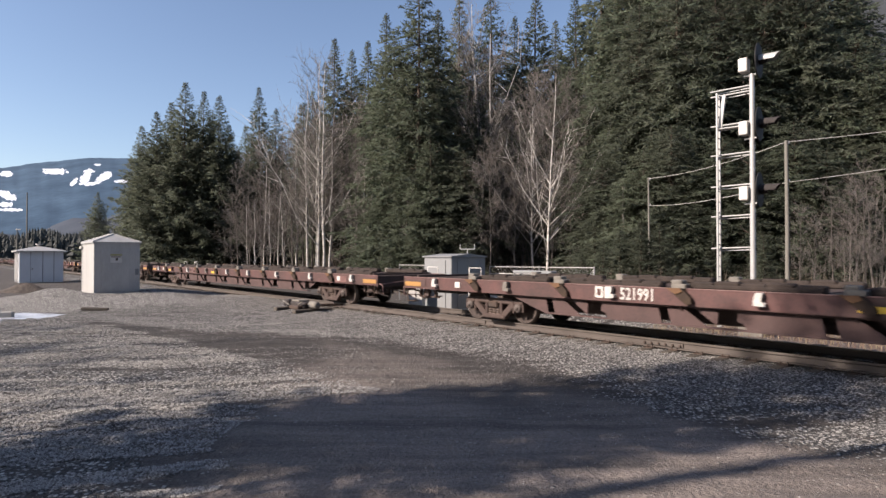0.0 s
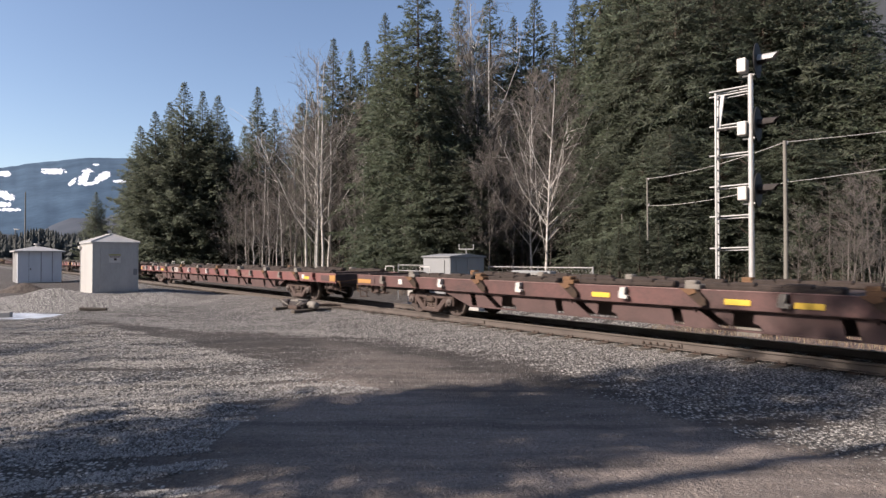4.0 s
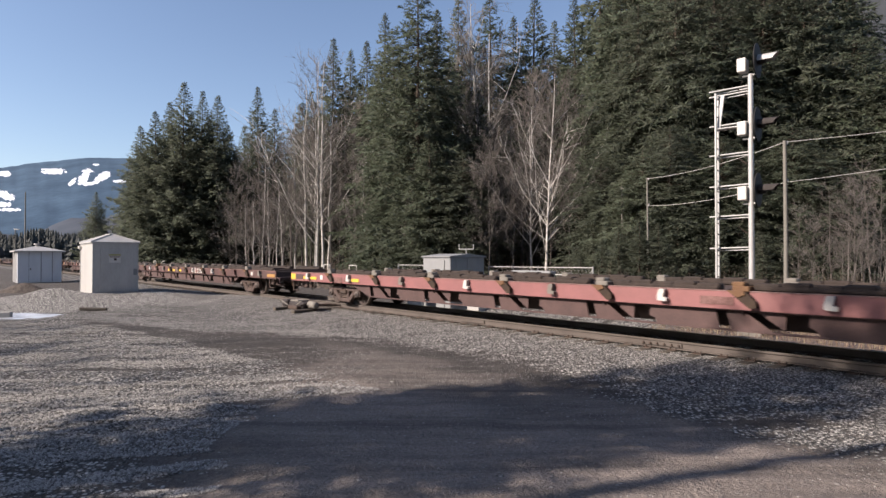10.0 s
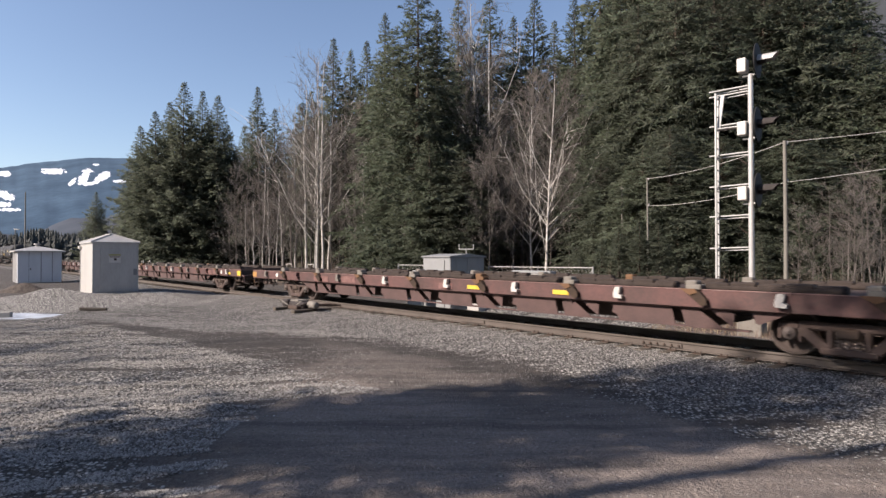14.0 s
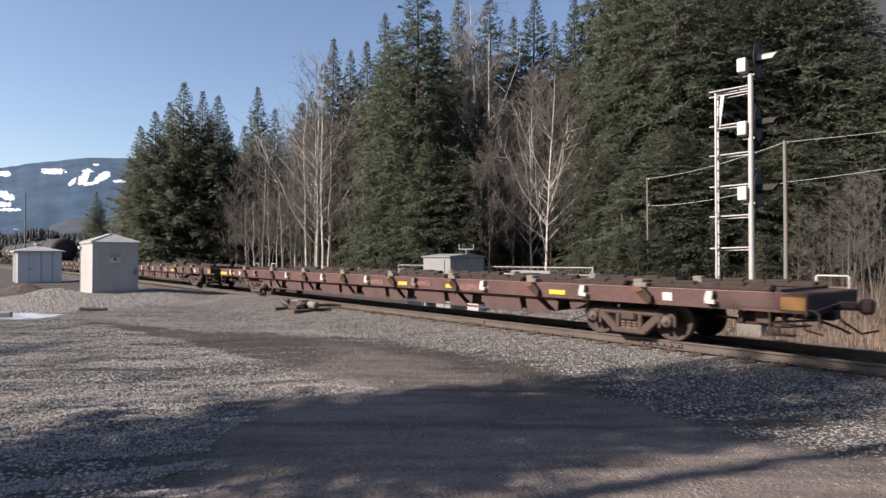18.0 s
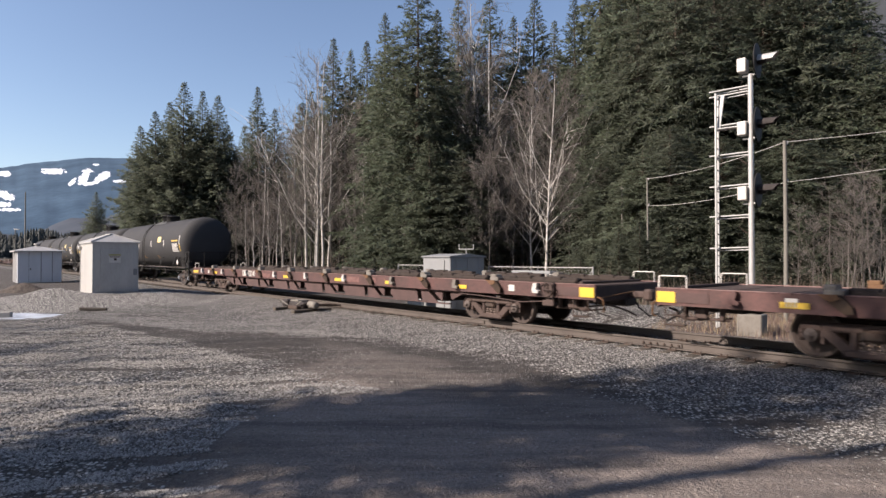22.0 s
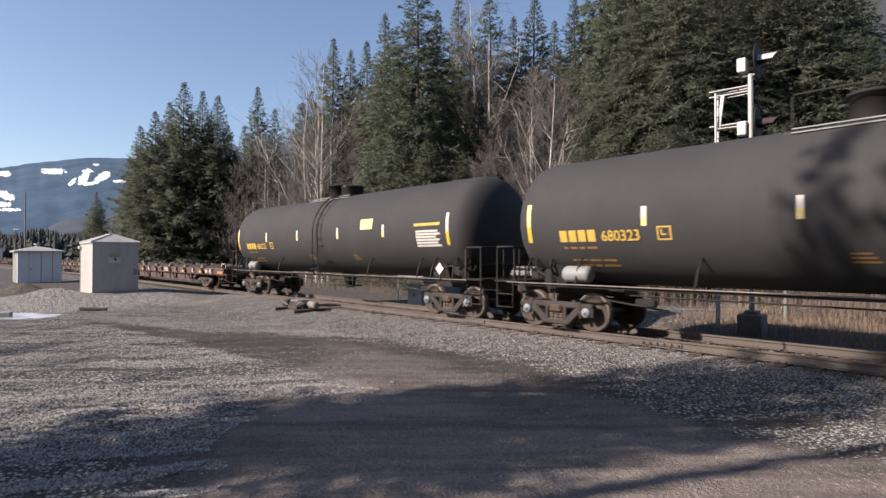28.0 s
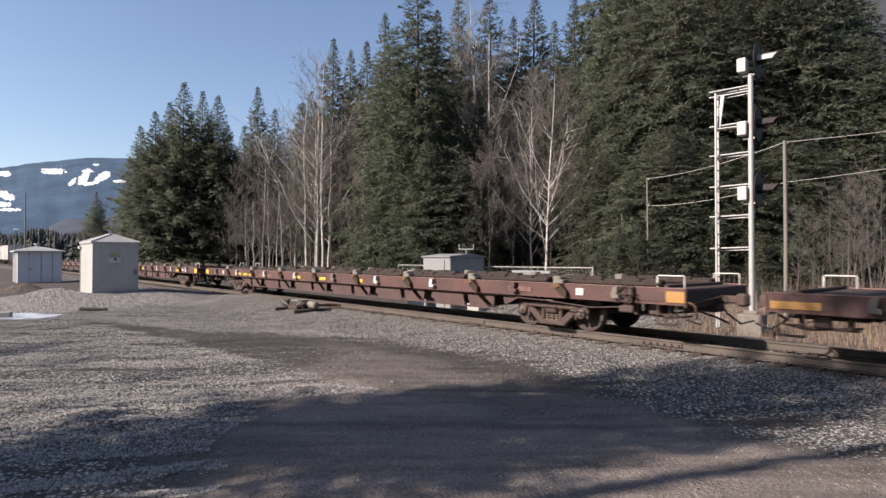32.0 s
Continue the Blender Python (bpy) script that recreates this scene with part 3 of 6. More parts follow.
def flat_meshes():
    kit = {}
    top, low = 1.13, 0.795
    side = {}
    for sgn in (-1, 1):
        y = sgn * 1.40
        o = [(y, low), (y, top), (y - sgn * 0.09, top), (y - sgn * 0.09, top - 0.022), (y - sgn * 0.02, top - 0.022), (y - sgn * 0.02, low + 0.022), (y - sgn * 0.10, low + 0.022), (y - sgn * 0.10, low)]
        sh = Shape().slab(o, -DECK_END, DECK_END)
        side[sgn] = sh
    kit["side"] = side
    kit["deck"] = Shape().box(0, 0, top - 0.03, 2 * DECK_END - 0.05, 2.70, 0.05, 0.006)
    for x in range(-13, 14):
        kit["deck"].box(x, 0, top - 0.002, 0.05, 2.6, 0.012, 0.002)
    bar = Shape()
    for k in range(5):
        bar.box(0.26 + 0.47 * k, 0, top + 0.070 + 0.012 * (k % 2), 0.46, 0.26 - 0.03 * (k % 3), 0.14 + 0.024 * (k % 2), 0.03)
    bar.box(1.25, -0.10, top + 0.05, 2.2, 0.10, 0.08, 0.02)
    kit["stringer"] = bar
    kit["deck_edge"] = Shape().box(0, 0, top + 0.006, 2 * DECK_END, 0.035, 0.018, 0.003)
    kit["cross_tube"] = Shape().box(0, 0, top + 0.03, 0.10, 2.5, 0.06, 0.01)
    # fish-bellied centre sill
    z0, z1 = 0.76, 0.40
    kit["girder"] = {}
    for sgn in (-1, 1):
        y0, y1 = sgn * 1.26 - 0.012, sgn * 1.26 + 0.012
        g = Shape().box(0.25, sgn * 1.24, z1, 16.2, 0.14, 0.03, 0.004).box(0, sgn * 1.25, low - 0.02, 17.6, 0.10, 0.05, 0.004)
        g.plate([(9.0, low), (8.38, low), (8.44, z1 + 0.16), (8.50, z1 + 0.13), (9.0, z0)], y0, y1)
        g.plate([(-9.0, low), (-7.86, low), (-7.76, z1), (-7.9, z1), (-9.0, z0)], y0, y1)
        # slanted web panels with openings between them
        for k, p in enumerate(PED):
            if abs(p) > 8.5:
                continue
            left, right = p - 0.32, p + 2.94 - 0.52
            if p > 6:
                right = 7.45
            g.plate([(left, low), (p - 0.04, low), (p + 0.54, z1), (left + 0.10, z1)], y0, y1)
            g.plate([(p + 0.20, low), (p + 0.58, low), (p + 0.72, low - 0.10), (p + 0.70, z1 + 0.05)], y0, y1)
            if p < 6:
                g.plate([(p + 1.10, low), (right, low), (right + 0.10, z1), (p + 1.24, z1), (p + 1.18, z1 + 0.12), (p + 1.06, z1 + 0.16)], y0, y1)
        kit["girder"][sgn] = g
    # wide lower block added dark, so the girder's openings look shaded
    sill = Shape().box(0, 0, 0.86, 22.4, 0.72, 0.42, 0.02).box(0, 0, 0.62, 15.2, 1.5, 0.42, 0.02)
    for k in (-1, 1):
        sill.box(k * 11.9, 0, 0.86, 2.9, 0.5, 0.32, 0.02)
    kit["sill"] = sill
    # tapered cross bearers
    kit["bearer"] = Shape().slab([(-1.38, top - 0.05), (1.38, top - 0.05), (1.38, low + 0.02), (1.10, 0.45), (-1.10, 0.45), (-1.38, low + 0.02)], -0.012, 0.012)
    kit["bearer"].box(0, 0, top - 0.06, 0.16, 2.76, 0.02, 0.004)
    kit["short_bearer"] = Shape().slab([(-1.38, top - 0.05), (1.38, top - 0.05), (1.38, low + 0.02), (0.38, 0.74), (-0.38, 0.74), (-1.38, low + 0.02)], -0.012, 0.012)
    # pedestals at the deck's edge
    kit["pedestal"] = Shape().box(0.02, 0.02, top + 0.05, 0.30, 0.34, 0.10, 0.015).box(-0.03, -0.02, top + 0.13, 0.22, 0.24, 0.09, 0.025)
    # slanted plate: bracket plus the shadow the pedestal throws down the sill
    kit["pocket"] = Shape().plate([(-0.16, top - 0.01), (0.14, top - 0.01), (0.30, top - 0.17), (0.31, top - 0.28), (0.20, top - 0.30), (0.06, top - 0.19)], -0.10, 0.0)
    kit["pocket_lip"] = Shape().plate([(-0.20, top + 0.02), (0.10, top + 0.02), (0.13, top - 0.05), (0.0, top - 0.10), (-0.09, top - 0.05)], -0.125, -0.10)
    kit["tiedown"] = Shape().plate([(-0.04, top - 0.01), (0.08, top - 0.01), (0.05, top - 0.16), (0.12, top - 0.19), (0.11, top - 0.25), (-0.07, top - 0.24), (-0.08, top - 0.16)], -0.11, 0.0)
    grab = Shape().tube([(-0.29, 0, top), (-0.29, 0, top + 0.23), (-0.27, 0, top + 0.25), (0.27, 0, top + 0.25), (0.29, 0, top + 0.23), (0.29, 0, top)], 0.014, 6)
    kit["grab"] = grab
    cp = Shape().box(0, 0, 0.876, 0.62, 0.13, 0.16, 0.03).box(0.38, 0.0, 0.876, 0.22, 0.25, 0.27, 0.06)
    kit["coupler"] = cp
    hose = Shape().tube([(0, 0.3, 0.8), (0.15, 0.3, 0.55), (0.45, 0.26, 0.36), (0.72, 0.22, 0.45)], 0.022, 6)
    kit["hose"] = hose
    gear = Shape().box(0.2, 0, 0.70, 1.3, 0.42, 0.20, 0.04).box(0.55, -0.55, 0.78, 0.35, 0.5, 0.26, 0.05).box(-0.2, -0.75, 0.66, 0.5, 0.25, 0.22, 0.05)
    gear.tube([(-0.9, -0.95, 0.62), (0.0, -1.0, 0.56), (0.85, -1.05, 0.68)], 0.025, 6).tube([(0.6, -1.1, 0.8), (0.7, -1.2, 0.5), (0.9, -1.0, 0.42)], 0.02, 6)
    kit["draft_gear"] = gear
    rig = Shape().box(-0.35, -1.10, 0.66, 0.10, 0.10, 0.26, 0.02).box(0.05, -1.12, 0.66, 0.26, 0.10, 0.22, 0.03).box(0.38, -1.08, 0.67, 0.08, 0.10, 0.24, 0.02).box(0.0, -1.06, 0.54, 0.95, 0.06, 0.05, 0.012)
    rig.tube([(-0.5, -1.0, 0.58), (0.3, -1.05, 0.50), (0.75, -0.9, 0.56)], 0.022, 6).tube([(0.72, -1.1, 0.72), (0.80, -0.6, 0.62), (0.98, -0.3, 0.50), (1.15, -0.2, 0.40)], 0.024, 6)
    kit["end_rigging"] = rig
    lever = Shape().tube([(0.62, -1.30, 0.80), (0.70, -1.34, 0.84), (0.84, -1.34, 0.86), (0.93, -1.30, 0.80), (0.95, -1.28, 0.58), (0.90, -1.24, 0.54)], 0.022, 6)
    lever.tube([(0.86, -1.30, 0.84), (0.92, -0.7, 0.90), (0.98, -0.1, 0.96)], 0.014, 5)
    kit["uncoupling_lever"] = lever
    kit["brake_cylinder"] = Shape().lathe([(-0.35, 0), (-0.35, 0.16), (-0.3, 0.19), (0.3, 0.19), (0.36, 0.14), (0.36, 0)], "x", n=16)
    kit["reservoir"] = Shape().lathe([(-0.6, 0), (-0.56, 0.15), (-0.5, 0.19), (0.5, 0.19), (0.56, 0.15), (0.6, 0)], "x", n=16)
    rod = Shape().tube([(-9.0, -0.62, 0.62), (0, -0.62, 0.56), (9.0, -0.62, 0.62)], 0.016, 5)
    kit["rod"] = rod
    brake = Shape().box(0, -1.45, 1.02, 0.30, 0.12, 0.26, 0.05).box(0.02, -1.44, 0.80, 0.20, 0.10, 0.30, 0.04).box(-0.02, -1.45, 0.66, 0.34, 0.10, 0.14, 0.03)
    brake.lathe([(-1.58, 0.16), (-1.565, 0.185), (-1.55, 0.185), (-1.54, 0.16), (-1.56, 0.15), (-1.58, 0.16)], "y", (0.0, 0, 0.98), 16)
    brake.tube([(-0.17, -1.56, 0.98), (0.17, -1.56, 0.98)], 0.012, 5).tube([(0, -1.56, 0.81), (0, -1.56, 1.15)], 0.012, 5).tube([(-0.15, -1.46, 0.70), (-0.9, -1.46, 0.64), (-2.2, -1.44, 0.72), (-3.2, -1.42, 0.74)], 0.014, 5)
    kit["hand_brake"] = brake
    kit["end_plate"] = Shape().box(0, 0, 0, 0.95, 0.006, 0.20, 0.002)
    kit["mark"] = Shape().box(0, 0, 0, 0.46, 0.008, 0.105, 0.002)
    kit["small_mark"] = Shape().box(0, 0, 0, 0.20, 0.008, 0.16, 0.002)
    kit["end_beam"] = Shape().box(0, 0, 0.93, 0.06, 2.8, 0.36, 0.01)
    kit["step"] = Shape().tube([(-0.2, 0, 0.8), (-0.2, 0, 0.40), (0.2, 0, 0.40), (0.2, 0, 0.8)], 0.018, 5).box(0, 0.05, 0.41, 0.40, 0.14, 0.02, 0.004).box(0, 0.05, 0.60, 0.40, 0.10, 0.02, 0.004)
    return kit


FLAT_SHAPES = flat_meshes()
FIXED = {}


def fixed(key, mat):
    """A shared mesh of a flat car part in one material."""
    k = (key, mat.name)
    if k not in FIXED:
        shape = FLAT_SHAPES[key] if isinstance(key, str) else FLAT_SHAPES[key[0]][key[1]]
        FIXED[k] = shape.mesh(key if isinstance(key, str) else key[0], mat)
    return FIXED[k]


def flat_car(m, number, paint, label, rng, number_at, yellow, grabs, logo_at=None, brake=False):
    car = thing("flat_car", m, label, "flat car", "flat cars of the train")
    for sgn in (-1, 1):
        part("side_sill", fixed(("side", sgn), paint), paint, car)
        part("girder", fixed(("girder", sgn), SILLDUST), SILLDUST, car, "deep riveted lower girder")
    part("deck", fixed("deck", DECK), DECK, car, "dark dirty steel deck")
    for x in (-12.9, -9.2, 9.2, 12.9):
        part("cross_tube", fixed("cross_tube", DECK), DECK, car, at=pose(x, 0, 0))
    part("centre_sill", fixed("sill", DECK), DECK, car)
    for sgn in (-1, 1):
        part("deck_edge", fixed("deck_edge", FADED), FADED, car, "thin pale edge of the deck", pose(0, sgn * 1.395, 0))
    for k in (-1, 1):
        # beam in the dark deck colour, to deepen the shade on the end face
        part("end_beam", fixed("end_beam", DECK), DECK, car, at=pose(k * (DECK_END - 0.03), 0, 0))
        part("coupler", fixed("coupler", TRUCK), TRUCK, car, "rusty knuckle coupler", pose(k * 13.52, 0, 0, 0, 0, 0 if k > 0 else 180))
        part("air_hose", fixed("hose", BLACK), BLACK, car, at=pose(k * 13.3, 0, 0, 0, 0, 0 if k > 0 else 180))
        part("step", fixed("step", IRON), IRON, car, at=pose(k * 13.0, -1.4, 0))
        part("end_rigging", fixed("end_rigging", TRUCK), TRUCK, car, at=pose(k * 12.55, 0, 0) if k > 0 else pose(-12.55, 0, 0) @ Matrix.Diagonal((-1, 1, 1, 1)))
        tint = OCHRE if rng.random() < 0.5 else FADED
        part("uncoupling_lever", fixed("uncoupling_lever", tint), tint, car, "bent uncoupling lever", pose(12.60, 0, 0) if k > 0 else pose(-12.60, 0, 0) @ Matrix.Diagonal((-1, 1, 1, 1)))
        part("draft_gear", fixed("draft_gear", SOOT_SHADE), SOOT_SHADE, car, at=pose(k * 12.6, 0, 0, 0, 0, 0 if k > 0 else 180))
    for x in PED:
        key = "bearer" if abs(x) < 7 else "short_bearer"
        part("cross_bearer", fixed(key, SILLDUST), SILLDUST, car, at=pose(x, 0, 0))
        for sgn in (-1, 1):
            top_mat = OCHRE if rng.random() < 0.15 else BLOCK
            at = pose(x, -1.412, 0) if sgn < 0 else pose(x, 1.412, 0, 0, 0, 180)
            part("pedestal", fixed("pedestal", top_mat), top_mat, car, "container pedestal", pose(x, sgn * 1.30, 0))
            pocket = part("pocket_and_shadow", fixed("pocket", POCKET_SHADE), POCKET_SHADE, car, at=at)
            part("pocket_lip", fixed("pocket_lip", OCHRE), OCHRE, pocket, "rust-ochre lip")
            part("deck_bar", fixed("stringer", BAR), BAR, car, "dark worn bar along the deck", pose(x + 0.12, sgn * 1.12, rng.uniform(-0.02, 0.01)))
    for x in (-11.8, -8.9, -5.85, -2.85, 0.1, 2.85, 5.8, 8.9, 11.8):
        part("tie_down", fixed("tiedown", PALE if rng.random() < 0.6 else (BLOCK if rng.random() < 0.6 else paint)), PALE, car, "whitened tie-down bracket", pose(x + rng.uniform(-0.1, 0.1), -1.41, 0))
    for x in yellow:
        if number and -1.6 < x - number_at[0] < 1.8:
            continue
        part("reflector", fixed("mark", YELLOW), YELLOW, car, "yellow reflective strip", pose(x, -1.415, 0.93))
    for x in (-DECK_END + 0.22, DECK_END - 0.22):
        part("end_reflector", fixed("mark", YELLOW if rng.random() < 0.3 else ORANGE), ORANGE, car, at=pose(x - math.copysign(0.25, x), -1.4175, 0.93) @ Matrix.Diagonal((1.7, 1, 1.25, 1)) if rng.random() < 0.65 else pose(x, -1.4175, 0.96) @ Matrix.Diagonal((0.85, 1, 2.1, 1)))
    for x in (-10.9, 10.9):
        part("white_panel", fixed("small_mark", WHITE), WHITE, car, at=pose(x, -1.415, 0.97))
    for x in (-DECK_END + 0.05, DECK_END - 0.05):
        part("end_plate", fixed("end_plate", SILLDUST), SILLDUST, car, "dusty patch at the end of the sill", pose(x - math.copysign(0.55, x), -1.4135, 0.96))
    if brake:
        part("hand_brake", fixed("hand_brake", TRUCK), TRUCK, car, "dull brown hand brake housing with its wheel and chain", pose(12.15, 0, 0))
    if grabs:
        for x, y in grabs:
            part("grab_rail", fixed("grab", WHITE), WHITE, car, "white bent grab rail", pose(x, y, 0))
    part("brake_cylinder", fixed("brake_cylinder", TRUCK), TRUCK, car, at=pose(2.4, -0.75, 0.62))
    part("air_reservoir", fixed("reservoir", TRUCK), TRUCK, car, at=pose(-2.2, -0.72, 0.62))
    part("brake_rod", fixed("rod", IRON), IRON, car)
    if number:
        x0, size = number_at
        for k in range(2):
            ring = Shape().box(0, 0, 0.225, 0.20, 0.006, 0.05, 0.001).box(0, 0, 0.025, 0.20, 0.006, 0.05, 0.001)
            ring.box(-0.075, 0, 0.125, 0.05, 0.006, 0.15, 0.001).box(0.075, 0, 0.125, 0.05, 0.006, 0.15, 0.001)
            part("reporting_mark", ring, WHITE, car, "white painted block mark", pose(x0 - 0.52 + 0.24 * k, -1.414, 0.86))
        lettering(number, size, FADED if number == "522302" else WHITE, car, pose(x0, -1.414, 0.855, 90, 0, 0) @ Matrix.Diagonal((0.76, 1, 1, 1)), "car_number", "faded painted car number" if number == "522302" else "white painted car number")
    for _ in range(3):
        w = rng.uniform(0.5, 1.3)
        part("worn_patch", Shape().box(0, 0, 0, w, 0.004, rng.uniform(0.12, 0.24), 0.001), WORN, car, "patch of paint worn pale", pose(rng.uniform(-11.5, 11.5), -1.4125, rng.uniform(0.90, 0.98)))
    if logo_at is not None:
        for k, w in enumerate((0.22, 0.20, 0.0, 0.22, 0.18, 0.06, 0.06)):
            if w:
                part("faded_mark", Shape().box(w / 2, 0, 0, w, 0.006, 0.19 if k != 4 else 0.13, 0.001), FADED, car, "faded white painted block", pose(logo_at + k * 0.29, -1.414, 0.96))
    for x in (-9.82, 9.82):
        add_truck(car, x, "flat")
    return car


# ---- rolling stock: the tank car ----
TANKER = 18.12


def tank_meshes():
    kit = {}
    R, half, zc = 1.525, 7.57, 2.63
    prof = []
    for k in range(13):
        r = math.sin(math.pi / 2 * k / 12)
        prof.append((-half - 0.78 * (1 - r ** 2.5) ** 0.4, R * r))
    prof += [(-x, r) for x, r in reversed(prof)]
    kit["shell"] = Shape().lathe(prof, "x", (0.10, 0, zc), 72)
    z_top = zc + R
    plat = Shape()
    for y in (-0.62, -0.5, 0.5, 0.62):
        plat.box(0, y, z_top - 0.02, 3.3, 0.05, 0.04, 0.006)
    for x in np.arange(-1.5, 1.6, 0.3):
        for y in (-0.56, 0.56):
            plat.box(float(x), y, z_top - 0.02, 0.04, 0.2, 0.03, 0.004)
    for x in (-1.5, 0, 1.5):
        plat.box(x, 0, z_top - 0.09, 0.06, 1.3, 0.06, 0.006)
    kit["platform"] = plat
    edge = Shape()
    for y in (-0.68, 0.68):
        edge.box(0, y, z_top + 0.045, 3.0, 0.04, 0.028, 0.006).box(0, y - 0.02, z_top - 0.03, 3.0, 0.04, 0.028, 0.006)
    kit["platform_edge"] = edge
    kit["manway"] = Shape().lathe([(z_top - 0.15, 0.43), (z_top + 0.31, 0.43), (z_top + 0.32, 0.455), (z_top + 0.37, 0.455), (z_top + 0.40, 0.40), (z_top + 0.41, 0)], "z", (1.22, 0, 0), 28)
    kit["valve_housing"] = Shape().lathe([(z_top - 0.15, 0.41), (z_top + 0.44, 0.41), (z_top + 0.44, 0.435), (z_top + 0.50, 0.435), (z_top + 0.53, 0.3), (z_top + 0.54, 0)], "z", (0.22, 0, 0), 28)
    rail = Shape()
    y = -0.68
    rail.tube([(1.42, y, z_top - 0.16), (1.42, y, z_top + 0.52), (1.38, y, z_top + 0.56), (-1.40, y, z_top + 0.56), (-1.44, y, z_top + 0.52), (-1.44, y, z_top - 0.20), (-1.36, y, z_top - 0.22)], 0.017, 6)
    rail.tube([(0.0, y, z_top - 0.14), (0.0, y, z_top + 0.56)], 0.017, 6)
    kit["top_rail"] = rail
    lad = Shape()
    for sgn in (-1, 1):
        def at(a):
            return sgn * (R + 0.13) * math.sin(a), zc + (R + 0.13) * math.cos(a)
        arcs = [radians(a) for a in range(22, 96, 8)]
        for dx in (-0.19, 0.19):
            pts = [(dx, *at(a)) for a in arcs] + [(dx, sgn * (R + 0.13), 1.9), (dx, sgn * (R + 0.06), 1.22), (dx * 2.1, sgn * 1.5, 0.93)]
            lad.tube(pts, 0.022, 6)
        for a in arcs[1::2]:
            y, z = at(a)
            lad.tube([(-0.19, y, z), (0.19, y, z)], 0.015, 5)
        for z in (2.25, 1.9, 1.55, 1.24):
            lad.tube([(-0.205, sgn * 1.6, z), (0.205, sgn * 1.6, z)], 0.015, 5)
    lad.tube([(-0.27, -1.5, 1.12), (-0.3, -1.66, 1.30), (0.3, -1.66, 1.34), (0.33, -1.5, 1.12)], 0.02, 5)
    kit["ladder"] = lad
    bottom = Shape()
    for sgn in (-1, 1):
        bottom.tube([(-8.3, sgn * 1.45, 1.12), (8.3, sgn * 1.45, 1.12)], 0.019, 6)
    kit["grab_rail"] = bottom
    rail2 = Shape().box(0, -0.2, 1.02, 13.0, 0.05, 0.06, 0.005).tube([(-5.5, -0.3, 0.86), (5.6, -0.3, 0.84)], 0.02, 6)
    kit["brake_pipe"] = rail2
    kit["stub_sill"] = Shape().box(0, 0, 0.98, 3.3, 0.56, 0.34, 0.02).box(-0.3, 0, 1.22, 1.5, 1.9, 0.18, 0.03)
    kit["saddle"] = Shape().slab([(-1.0, 1.05), (1.0, 1.05), (1.16, 1.58), (0.9, 1.4), (0.5, 1.2), (0, 1.14), (-0.5, 1.2), (-0.9, 1.4), (-1.16, 1.58)], -0.20, 0.20)
    deck = Shape().box(0, 0, 1.135, 0.75, 2.75, 0.05, 0.008)
    kit["end_platform"] = deck
    er = Shape()
    for y in (-1.33, 1.33):
        er.tube([(0.3, y, 0.45), (0.3, y, 1.95), (0.26, y, 2.02), (-0.26, y, 2.02), (-0.3, y, 1.95), (-0.3, y, 1.1)], 0.028, 6)
        er.tube([(0.3, y, 0.47), (-0.25, y, 0.47), (-0.25, y, 1.1)], 0.022, 6)
        er.tube([(-0.25, y, 0.8), (0.3, y, 0.8)], 0.02, 6)
    for y in (-0.45, 0.45):
        er.tube([(0.32, y, 1.12), (0.32, y, 2.02)], 0.024, 6)
    er.tube([(0.32, -1.33, 2.02), (0.32, 1.33, 2.02)], 0.026, 6)
    er.tube([(0.32, -1.33, 1.55), (0.32, 1.33, 1.55)], 0.020, 6)
    kit["end_railing"] = er
    kit["outlet"] = Shape().lathe([(0.55, 0.14), (0.62, 0.20), (0.82, 0.22), (1.02, 0.30), (1.12, 0.34)], "z", n=16).box(0, 0, 0.62, 1.0, 0.5, 0.05, 0.01)
    kit["outlet"].box(0.7, -0.3, 0.85, 0.06, 0.06, 0.5, 0.01).box(-0.7, 0.3, 0.85, 0.06, 0.06, 0.5, 0.01)
    kit["rail_post"] = Shape().tube([(0, -1.45, 1.12), (0.03, -1.40, 1.45), (0.05, -1.22, 1.74)], 0.024, 6)
    kit["running_board"] = Shape().box(0, -1.38, 1.060, 16.4, 0.05, 0.02, 0.004)
    gear = Shape().box(0, -0.9, 1.32, 0.42, 0.34, 0.30, 0.05).box(0.42, -1.0, 1.26, 0.30, 0.26, 0.40, 0.06)
    gear.tube([(-0.5, -1.1, 1.42), (-0.1, -1.15, 1.5), (0.5, -1.1, 1.22)], 0.03, 6).tube([(0.1, -1.2, 1.5), (0.2, -1.22, 1.75)], 0.022, 6)
    gear.lathe([(-0.02, 0.20), (0.02, 0.20), (0.02, 0.25), (-0.02, 0.25), (-0.02, 0.20)], "x", (0.62, -1.05, 1.55), 16)
    gear.tube([(0.6, -1.30, 1.55), (0.6, -0.8, 1.55)], 0.015, 5).tube([(0.6, -1.05, 1.30), (0.6, -1.05, 1.8)], 0.015, 5)
    kit["brake_gear"] = gear
    rods = Shape().tube([(-0.9, -0.7, 0.78), (0.9, -0.72, 0.60)], 0.025, 6).box(0.2, -0.45, 0.72, 0.5, 0.16, 0.18, 0.04)
    kit["brake_rigging"] = rods
    kit["cylinder"] = Shape().lathe([(-0.38, 0), (-0.36, 0.14), (-0.3, 0.19), (0.3, 0.19), (0.36, 0.14), (0.38, 0)], "x", n=18)
    return kit, R, zc


TANK_KIT, TANK_R, TANK_Z = tank_meshes()


